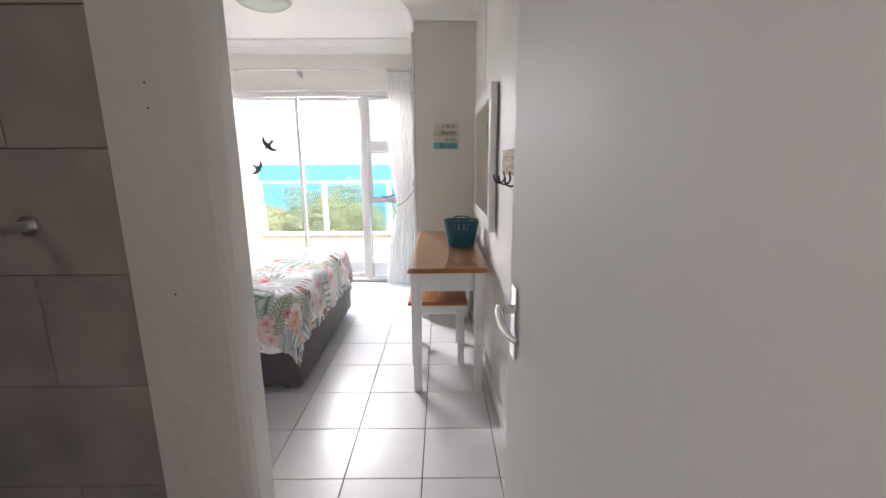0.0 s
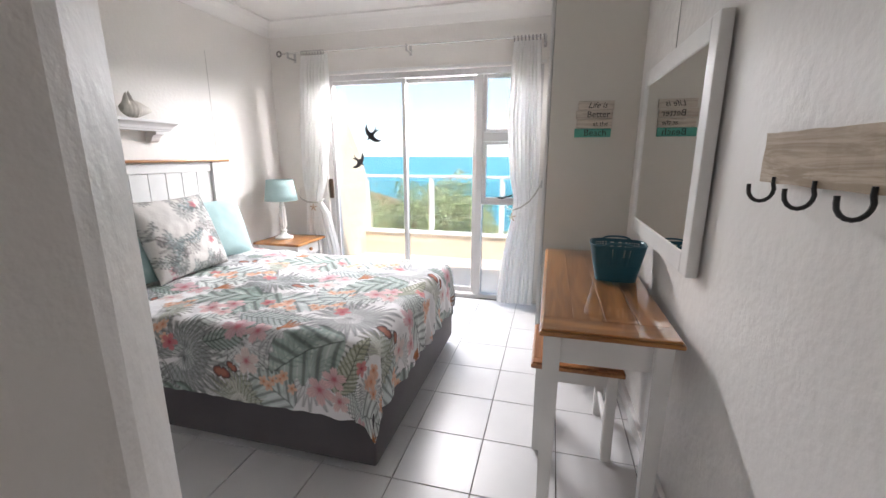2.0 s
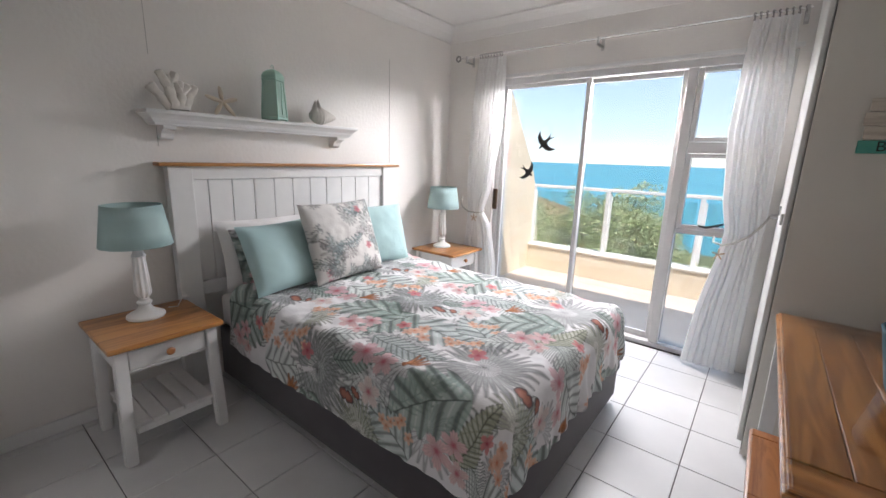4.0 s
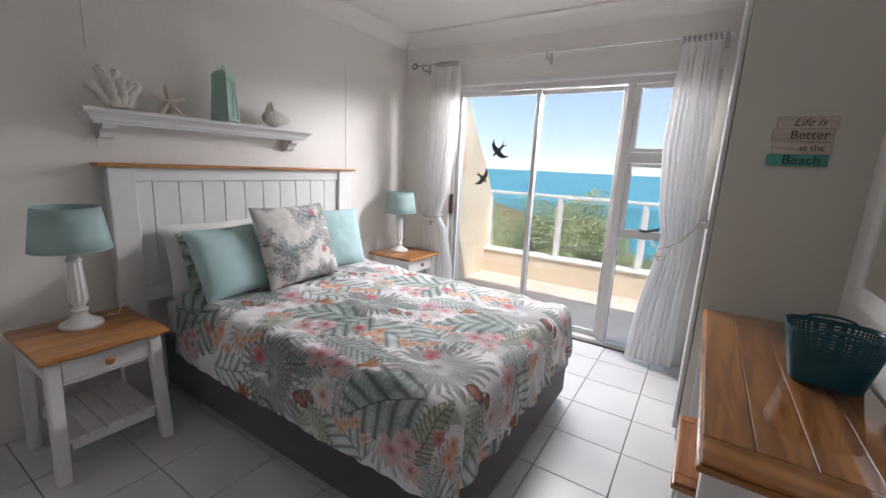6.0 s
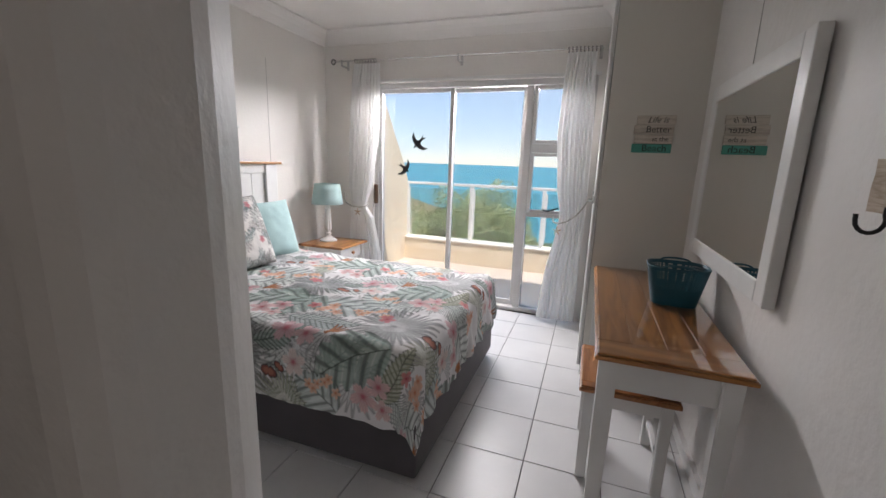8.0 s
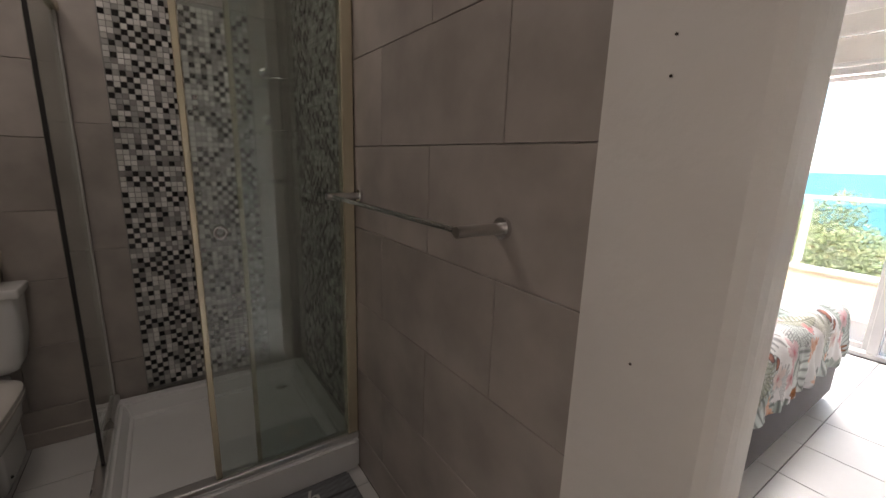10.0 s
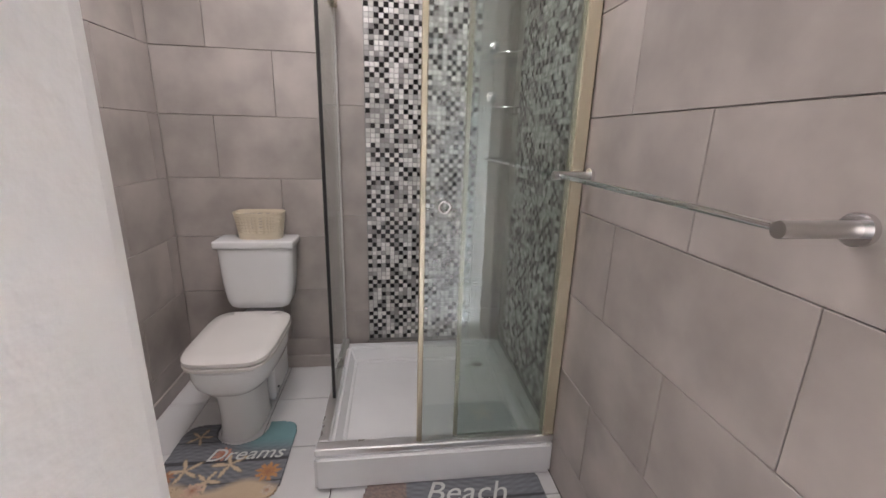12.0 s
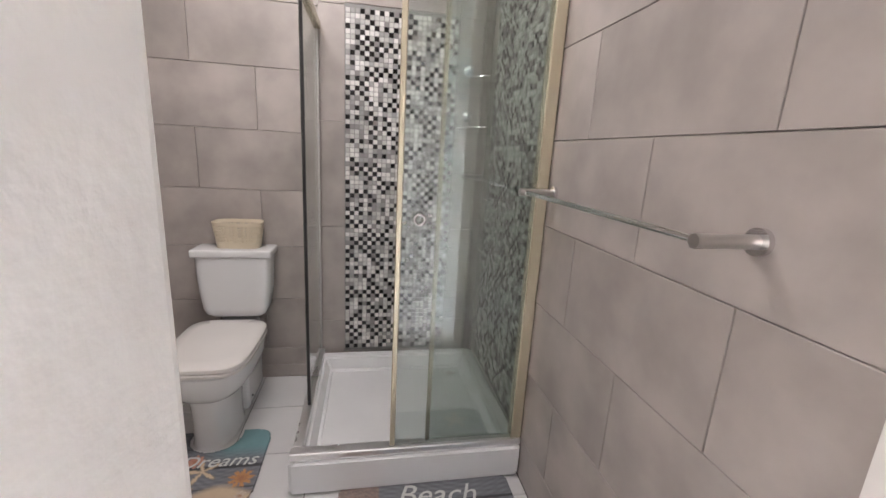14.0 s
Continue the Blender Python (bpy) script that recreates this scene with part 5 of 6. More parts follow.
def basket(name, label, material, m, w0, d0, w1, d1, h, nu, rows, holes, handle, wall=0.003):
    """A moulded basket: rounded oval walls with rows of square holes, a rim and arched grips."""
    def ring(t, u):
        a = 2 * math.pi * u
        c, s_ = math.cos(a), math.sin(a)
        e = 0.55
        w, d = (w0 + (w1 - w0) * t) / 2, (d0 + (d1 - d0) * t) / 2
        x = w * math.copysign(abs(c) ** e, c)
        y = d * math.copysign(abs(s_) ** e, s_)
        lift = handle * max(0.0, math.cos(2 * a)) ** 3 * 0.0
        return x, y, h * t + lift * t
    bm = bmesh.new()
    g = [[bm.verts.new(ring(j / rows, i / nu)) for i in range(nu)] for j in range(rows + 1)]
    for j in range(rows):
        for i in range(nu):
            a, b, c, d = g[j][i], g[j][(i + 1) % nu], g[j + 1][(i + 1) % nu], g[j + 1][i]
            if holes[0] <= j < holes[1]:
                mid = (a.co + b.co + c.co + d.co) / 4
                q = [bm.verts.new(mid + (v.co - mid) * 0.48) for v in (a, b, c, d)]
                for k, (p, r) in enumerate(((a, b), (b, c), (c, d), (d, a))):
                    bm.faces.new((p, r, q[(k + 1) % 4], q[k]))
            else:
                bm.faces.new((a, b, c, d))
    bm.faces.new(g[0])
    ob = part(name, bm, material, label=label, category="basket", m=m, smooth=True)
    solid(ob, wall, 0.0)
    part("rim", tube([ring(1.0, i / 64) for i in range(64)], wall * 1.25, 8, True), material, ob, smooth=True)
    if handle:
        for sy in (-1, 1):
            pts = []
            for i in range(13):
                t = i / 12
                x = (t - 0.5) * w1 * 0.52
                pts.append((x, sy * (d1 / 2 - 0.001), h + handle * math.sin(t * math.pi) ** 0.45))
            part("handle", tube(pts, wall * 1.5, 8), material, ob, smooth=True)
    return ob


basket("basket", "teal woven plastic basket with two loop handles on the table", TEAL, pose(-0.190, 4.985, 0.7725, 0, 0, -4), 0.18, 0.14, 0.245, 0.195, 0.17, 52, 17, (8, 16), 0.016)


# ---- mirror, hook board, sign ----
def build_mirror():
    mi = thing("wall_mirror", "wall mirror in a wide white painted wooden frame", "mirror", (-0.0340, 4.912, 1.355))
    mi.rotation_euler = (0, 0, radians(0.2))
    w, h, f = 0.50, 0.405, 0.073
    for name, lo, hi in (("frame_side", (-w, -h), (-w + f, h)), ("frame_side", (w - f, -h), (w, h)), ("frame_rail", (-w + f + 0.001, -h), (w - f - 0.001, -h + f)), ("frame_rail", (-w + f + 0.001, h - f), (w - f - 0.001, h))):
        part(name, box((-0.032, lo[0], lo[1]), (0.006, hi[0], hi[1]), 0.005, 2), WHITE, mi)
    part("bead", box((-0.024, -w + f - 0.004, -h + f - 0.004), (-0.0, w - f + 0.004, h - f + 0.004)), mat("bead", (0.5, 0.48, 0.45), 0.5), mi).hide_render = False
    part("mirror_glass", box((-0.0265, -w + f - 0.002, -h + f - 0.002), (-0.0245, w - f + 0.002, h - f + 0.002)), MIRROR, mi, "clear mirror glass")


build_mirror()


def build_hooks():
    hb = thing("hook_board", "weathered wooden board with three black iron coat hooks", "coat rack", (-0.0225, 3.861, 1.341))
    hb.rotation_euler = (0, 0, radians(1.15))
    bm = box((-0.019, -0.200, -0.053), (0.0165, 0.200, 0.053))
    bmesh.ops.subdivide_edges(bm, edges=bm.edges[:], cuts=10, use_grid_fill=True)
    for v in bm.verts:
        v.co += 0.0022 * noise.noise_vector(v.co * 30)
        v.co.x = min(v.co.x, 0.0168)
    part("board", bm, [LOG], hb, "weathered wooden board")
    part("sawn_end", box((-0.019, -0.2035, -0.051), (0.0165, -0.2025, 0.051)), LOGE, hb, "darker sawn end of the board")
    for y in (-0.148, -0.005, 0.135):
        pts = [(-0.021, y, -0.04), (-0.021, y, -0.055)]
        pts += [(-0.042 + 0.024 * math.cos(a), y, -0.066 - 0.026 * math.sin(a)) for a in np.linspace(0, math.pi, 9)]
        pts += [(-0.0665, y, -0.055)]
        part("hook", tube([(p[0] * 1.0, p[1] + (0.0 if i < 2 else 0.0), p[2]) for i, p in enumerate(pts)], 0.0042, 8), BLACK, hb, "black iron hook", smooth=True)


build_hooks()


def text_mesh(name, body, size, m, material, parent, shear=0.0, extrude=0.0008, label="", width=1.0):
    cu = bpy.data.curves.new(name, "FONT")
    cu.body, cu.size, cu.shear, cu.extrude = body, size, shear, extrude
    cu.align_x, cu.align_y = "CENTER", "CENTER"
    cu.resolution_u = 3
    tmp = bpy.data.objects.new("tmp", cu)
    scene.collection.objects.link(tmp)
    me = bpy.data.meshes.new_from_object(tmp.evaluated_get(bpy.context.evaluated_depsgraph_get()))
    bpy.data.objects.remove(tmp)
    me.name = name
    me.materials.clear()
    me.materials.append(material)
    ob = new(name, me)
    ob.parent = parent
    ob.matrix_basis = m @ Matrix.Diagonal((width, 1, 1, 1))
    if label:
        ob["label"] = label
    return ob


def build_sign():
    s = thing("wall_sign", "small plank sign with painted words on the cupboard side", "sign", (-0.284, 5.632, 1.555))
    wash = wood("whitewashed_plank", (0.60, 0.54, 0.47), (0.46, 0.40, 0.34), rough=0.8, axis=0, coat=0, scale=20)
    green = mat("sea_green_paint", (0.09, 0.42, 0.34), 0.6, var=0.12, vscale=20)
    ink = mat("black_ink", (0.02, 0.02, 0.02), 0.6)
    for i, (dx, wd, words, size, tx, sh) in enumerate(((0.004, 0.200, "Life is", 0.046, 0.012, 0.35), (-0.004, 0.204, "Better", 0.050, 0.02, 0.0), (0.0, 0.198, "at the", 0.036, 0.035, 0.0), (-0.006, 0.206, "Beach", 0.054, 0.008, 0.0))):
        z = 0.078 - i * 0.052
        pl = part("plank", box((dx - wd / 2, -0.006, z - 0.0245), (dx + wd / 2, 0.006, z + 0.0245), 0.002), green if i == 3 else wash, s, "sea green painted plank" if i == 3 else "whitewashed plank")
        text_mesh("lettering", words, size, Matrix.Translation((tx, -0.0065, z)) @ Matrix.Rotation(radians(90), 4, "X"), ink, pl, sh, label="black painted letters")


build_sign()


# ---- door and its handle, lamp on the ceiling, stickers ----
def build_door():
    d = new("door_1")
    d.matrix_basis = pose(-0.098, 2.21, 0.0, 0, 0, 4.0)
    tagged(d, "open white painted flush door with a lever handle", "", "", "structure")
    part("leaf", box((-0.02, 0.0, 0.01), (0.02, 0.81, 2.03), 0.003), DOORW, d, "white painted door leaf")
    h = part("door_handle", box((-0.026, 0.735, 0.920), (-0.0205, 0.772, 1.083), 0.0025, 2), CHROME, d, "chrome lever handle on a long plate")
    bm = tube([(-0.026, 0.753, 1.030), (-0.055, 0.753, 1.030)], [0.011, 0.010], 12)
    add_tube(bm, [(-0.054, 0.757, 1.033), (-0.060, 0.735, 1.028), (-0.061, 0.70, 1.015), (-0.057, 0.655, 1.010), (-0.050, 0.622, 1.012)], [0.010, 0.0095, 0.0085, 0.0075, 0.006], 12)
    part("lever", bm, CHROME, h, smooth=True)
    bm = lathe([(0.005, 0), (0.005, 0.002)], 12)
    bmesh.ops.transform(bm, matrix=Matrix.Translation((-0.0262, 0.753, 0.955)) @ Matrix.Rotation(radians(-90), 4, "Y"), verts=bm.verts)
    part("keyhole", bm, BLACK, h)
    for z in (0.25, 1.8):
        part("hinge", tube([(0.0, -0.006, z), (0.0, -0.006, z + 0.09)], 0.006, 10), CHROME, d, smooth=True)


build_door()


def build_ceiling_light():
    c = thing("ceiling_light", "round frosted glass ceiling light with a chrome rim", "ceiling light", (-1.63, 5.44, ZC))
    part("base", lathe([(0.12, -0.001), (0.12, -0.03), (0.10, -0.035)], 40), WHITE, c, smooth=True)
    prof = [(0.19 * math.sin(a), -0.045 - 0.062 * math.cos(a)) for a in np.linspace(0.02, math.pi / 2, 12)]
    part("glass_bowl", lathe(prof, 48), mat("frosted_glass", (0.50, 0.56, 0.50), 0.25, coat=0.5), c, "frosted green-white glass bowl", smooth=True)
    part("rim", tube([(0.195 * math.cos(i * math.pi / 30), 0.195 * math.sin(i * math.pi / 30), -0.045) for i in range(60)], 0.010, 8, True), mat("pearl_rim", (0.66, 0.64, 0.56), 0.3, metal=0.3), c, smooth=True)


build_ceiling_light()


def build_bird(at, turn, s):
    """A flat swallow sticker."""
    half = [(0, 1.0), (0.10, 0.86), (0.12, 0.62), (0.50, 0.60), (0.95, 0.35), (1.25, -0.25), (0.80, 0.05), (0.40, 0.12), (0.16, 0.0), (0.12, -0.35), (0.30, -0.95), (0.06, -0.55)]
    poly = half + [(-x, y) for x, y in reversed(half) if x > 0]
    bm = bmesh.new()
    a = [bm.verts.new((x * s, 0, z * s)) for x, z in poly]
    b = [bm.verts.new((x * s, 0.0008, z * s)) for x, z in poly]
    bm.faces.new(a), bm.faces.new(b)
    for i in range(len(poly)):
        j = (i + 1) % len(poly)
        bm.faces.new((a[i], a[j], b[j], b[i]))
    part("bird_sticker", bm, BLACK, label="flat black swallow sticker on the door glass", category="sticker", m=pose(*at) @ pose(0, 0, 0, 0, turn, 0))


build_bird((-2.185, 6.694, 1.548), -135, 0.088)
build_bird((-2.351, 6.694, 1.297), 127, 0.076)
part("wall_ornament", box((-3.239, 7.80, 1.30), (-3.222, 7.93, 1.60), 0.004), mat("red_ornament", (0.50, 0.10, 0.08), 0.6, var=0.5, vscale=25, colour2=(0.62, 0.5, 0.4)), label="red and cream patterned plaque on the balcony side wall", category="ornament")


# ---- bathroom ----
def build_shower():
    s = thing("shower_enclosure", "corner shower with clear glass panels, champagne frame and white tray", "shower", (-2.61, 2.64, 0))
    B = s.location
    def loc(x, y, z):
        return (x - B.x, y - B.y, z)
    x0, x1, y0, y1, zt = XB + 0.012, -2.122, 2.163, YP - 0.002, 0.148
    # tray: raised rim round a sunken floor
    rim = 0.06
    bm = bmesh.new()
    outer = [(x0, y0), (x1, y0), (x1, y1), (x0, y1)]
    inner = [(x0 + rim, y0 + rim), (x1 - rim, y0 + rim), (x1 - rim, y1 - rim), (x0 + rim, y1 - rim)]
    low = [(x0 + rim + 0.03, y0 + rim + 0.03), (x1 - rim - 0.03, y0 + rim + 0.03), (x1 - rim - 0.03, y1 - rim - 0.03), (x0 + rim + 0.03, y1 - rim - 0.03)]
    L0, L1, L2, L3 = ([bm.verts.new(loc(x, y, z)) for x, y in q] for q, z in ((outer, 0.001), (outer, zt), (inner, zt), (low, zt - 0.075)))
    for a, b in ((L0, L1), (L1, L2), (L2, L3)):
        for i in range(4):
            bm.faces.new((a[i], a[(i + 1) % 4], b[(i + 1) % 4], b[i]))
    bm.faces.new(L3), bm.faces.new(L0)
    bmesh.ops.bevel(bm, geom=bm.edges[:], offset=0.012, segments=3, affect="EDGES")
    part("tray", bm, ACRYL, s, "white acrylic shower tray", smooth=True)
    bm = lathe([(0.032, 0), (0.032, 0.003), (0.02, 0.004)], 24, loc(x0 + 0.16, y1 - 0.16, zt - 0.0745))
    part("drain", bm, CHROME, s, "chrome drain", smooth=True)
    zr = zt + 0.001
    part("bottom_rail", box(loc(x1 - 0.058, y0 + 0.004, zr), loc(x1 - 0.010, y1, zr + 0.028), 0.006, 2), RAILC, s, "chrome bottom rail")
    part("bottom_rail", box(loc(x0, y0 + 0.010, zr), loc(x1 - 0.0585, y0 + 0.050, zr + 0.028), 0.006, 2), RAILC, s, "chrome bottom rail")
    part("top_rail", box(loc(x1 - 0.055, y0 + 0.01, 1.87), loc(x1 - 0.012, y1, 1.905), 0.004), GOLD, s)
    part("top_rail", box(loc(x0, y0 + 0.012, 1.87), loc(x1 - 0.0555, y0 + 0.048, 1.905), 0.004), GOLD, s)
    part("wall_profile", box(loc(x1 - 0.060, y1 - 0.045, zr + 0.0285), loc(x1 - 0.012, y1, 1.869), 0.004), GOLD, s)
    part("wall_profile", box(loc(x0, y0 + 0.014, zr + 0.0285), loc(x0 + 0.02, y0 + 0.036, 1.869), 0.004), ALU, s)
    xg = x1 - 0.034
    d = part("sliding_door", box(loc(xg + 0.006, 2.566, zr + 0.03), loc(xg + 0.010, 3.05, 1.868)), SHGLASS, s, "clear glass sliding door")
    d.visible_shadow = False
    part("door_stile", box(loc(xg - 0.002, 2.545, zr + 0.03), loc(xg + 0.016, 2.565, 1.868), 0.003), GOLD, d)
    f = part("fixed_panel", box(loc(xg - 0.012, 2.705, zr + 0.03), loc(xg - 0.008, 3.05, 1.868)), SHGLASS, s, "clear fixed glass panel")
    f.visible_shadow = False
    part("panel_stile", box(loc(xg - 0.018, 2.688, zr + 0.03), loc(xg - 0.004, 2.704, 1.868), 0.002), GOLD, f)
    f2 = part("fixed_panel", box(loc(x0 + 0.03, y0 + 0.028, zr + 0.03), loc(-2.452, y0 + 0.032, 1.868)), SHGLASS, s, "clear fixed glass panel")
    f2.visible_shadow = False
    part("door_seal", box(loc(-2.4515, y0 + 0.032, zr + 0.03), loc(-2.443, y0 + 0.044, 1.868)), BLACK, s, "black rubber door seal")
    for dx in (0.010, -0.016):
        bm = bmesh.new()
        pts = [(xg + dx + (0.012 if dx > 0 else -0.012), 2.626 + 0.018 * math.cos(a), 1.085 + 0.018 * math.sin(a)) for a in np.linspace(0, 2 * math.pi, 20, endpoint=False)]
        add_tube(bm, [loc(*p) for p in pts], 0.006, 8, True)
        part("knob", bm, CHROME, d, "round chrome knob", smooth=True)
    for z in (1.42, 1.665):
        sh = new("corner_shelf")
        tagged(sh, "small glass corner shelf with a chrome rail", "shelf")
        sh.location = (XB + 0.012, YP - 0.004, z)
        bm = bmesh.new()
        arc = [(0, 0)] + [(0.17 * math.cos(a), -0.17 * math.sin(a)) for a in np.linspace(0, math.pi / 2, 12)]
        add_prism(bm, arc, 0, 0.006)
        p = part("shelf_glass", bm, SHGLASS, sh, "clear glass plate")
        p.visible_shadow = False
        part("shelf_rail", tube([(0.165 * math.cos(a), -0.165 * math.sin(a), 0.035) for a in np.linspace(0.05, math.pi / 2 - 0.05, 12)], 0.004, 8), CHROME, sh, smooth=True)
        for a in (0.2, 1.37):
            part("shelf_mount", tube([(0.165 * math.cos(a) * 0.98, -0.165 * math.sin(a) * 0.98, 0.006), (0.165 * math.cos(a), -0.165 * math.sin(a), 0.035)], 0.004, 8), CHROME, sh)
    t = thing("shower_tap", "round chrome shower taps on the tiled wall", "tap", (XB + 0.02, 2.965, 1.62))
    for z in (0.12, -0.11):
        bm = lathe([(0.028, 0), (0.026, 0.012), (0.017, 0.016), (0.02, 0.05), (0.012, 0.055)], 20)
        bmesh.ops.transform(bm, matrix=Matrix.Translation((-0.008, 0, z)) @ Matrix.Rotation(radians(90), 4, "Y"), verts=bm.verts)
        part("tap_knob", bm, CHROME, t, smooth=True)


build_shower()


def superring(cx, cy, z, w, d, n=40, e=0.62, back=None, egg=0.0):
    """A rounded outline, narrower towards +x by egg and cut off straight at back."""
    r = []
    for i in range(n):
        a = 2 * math.pi * i / n
        c, s = math.cos(a), math.sin(a)
        x = d * math.copysign(abs(c) ** e, c)
        y = w * math.copysign(abs(s) ** e, s) * (1 - egg * (x / d + 1) * 0.5)
        if back is not None:
            x = max(x, back)
        r.append((cx + x, cy + y, z))
    return r


def loft(rings, caps=True):
    bm = bmesh.new()
    R = [[bm.verts.new(p) for p in r] for r in rings]
    for a, b in zip(R, R[1:]):
        for i in range(len(a)):
            bm.faces.new((a[i], a[(i + 1) % len(a)], b[(i + 1) % len(a)], b[i]))
    if caps:
        bm.faces.new(R[0]), bm.faces.new(R[-1])
    return bm


def build_toilet():
    t = thing("toilet", "white ceramic close-coupled toilet with its lid closed", "toilet", (-2.65, 1.775, 0))
    part("pedestal", loft([superring(0.075, 0, z, w, d, 40, 0.7, None, 0.12) for z, w, d in ((0.0, 0.098, 0.150), (0.03, 0.092, 0.147), (0.12, 0.092, 0.145), (0.2, 0.098, 0.150), (0.235, 0.112, 0.16))]), CERAMIC, t, smooth=True)
    part("trap", box((-0.34, -0.100, 0.0), (-0.05, 0.100, 0.395), 0.025, 4), CERAMIC, t, smooth=True)
    part("bowl", loft([superring(cx, 0, z, w, d, 48, e, None, 0.16) for cx, z, w, d, e in ((0.075, 0.225, 0.105, 0.15, 0.7), (0.065, 0.250, 0.145, 0.195, 0.66), (0.055, 0.285, 0.175, 0.232, 0.62), (0.048, 0.33, 0.188, 0.250, 0.58), (0.045, 0.372, 0.189, 0.252, 0.55), (0.045, 0.378, 0.183, 0.246, 0.55))]), CERAMIC, t, smooth=True)
    SEAT = mat("seat_plastic", (0.72, 0.70, 0.67), 0.15, var=0.02, coat=0.3)
    part("seat", loft([superring(0.045, 0, z, w, d, 48, 0.46, -0.240, 0.08) for z, w, d in ((0.379, 0.178, 0.243), (0.383, 0.189, 0.255), (0.396, 0.191, 0.257), (0.400, 0.185, 0.251))]), SEAT, t, "glossy off-white toilet seat", smooth=True)
    part("lid", loft([superring(0.045, 0, z, w, d, 48, 0.44, -0.240, 0.08) for z, w, d in ((0.402, 0.180, 0.243), (0.405, 0.190, 0.254), (0.420, 0.189, 0.253), (0.428, 0.180, 0.242), (0.431, 0.13, 0.19))]), SEAT, t, "glossy off-white closed lid", smooth=True)
    part("cistern", loft([superring(-0.2815, 0.01, z, w, 0.0765 * k, 48, 0.3) for z, w, k in ((0.436, 0.125, 0.80), (0.448, 0.145, 0.92), (0.48, 0.158, 0.97), (0.58, 0.172, 1.0), (0.750, 0.180, 1.0))]), CERAMIC, t, smooth=True)
    part("cistern_lid", box((-0.362, -0.181, 0.7505), (-0.197, 0.199, 0.790), 0.010, 3), CERAMIC, t, "white ceramic cistern lid", smooth=True)
    part("bolt_cap", lathe([(0.007, 0.0), (0.006, 0.006)], 10, (-0.10, 0.101, 0.05)), BLACK, t)


build_toilet()
basket("basket", "cream woven plastic basket standing on the toilet cistern", CREAM, pose(-2.935, 1.805, 0.7925, 0, 0, 90), 0.20, 0.10, 0.235, 0.135, 0.13, 44, 9, (2, 8), 0.0, 0.002)


def build_towel_rail():
    r = thing("towel_rail", "brushed steel towel rail on round wall mounts", "towel rail", (-1.693, YP, 1.199))
    for x in (-0.392, 0.390):
        bm = tube([(x, -0.001, 0), (x, -0.012, 0)], 0.024, 24)
        part("flange", bm, CHROME, r, smooth=True)
        part("mount", tube([(x, -0.012, 0), (x, -0.13, 0)], 0.0125, 20), BRUSH, r, smooth=True)
    part("bar", tube([(-0.392, -0.113, 0), (0.390, -0.113, 0)], 0.0075, 14), CHROME, r, smooth=True)


build_towel_rail()


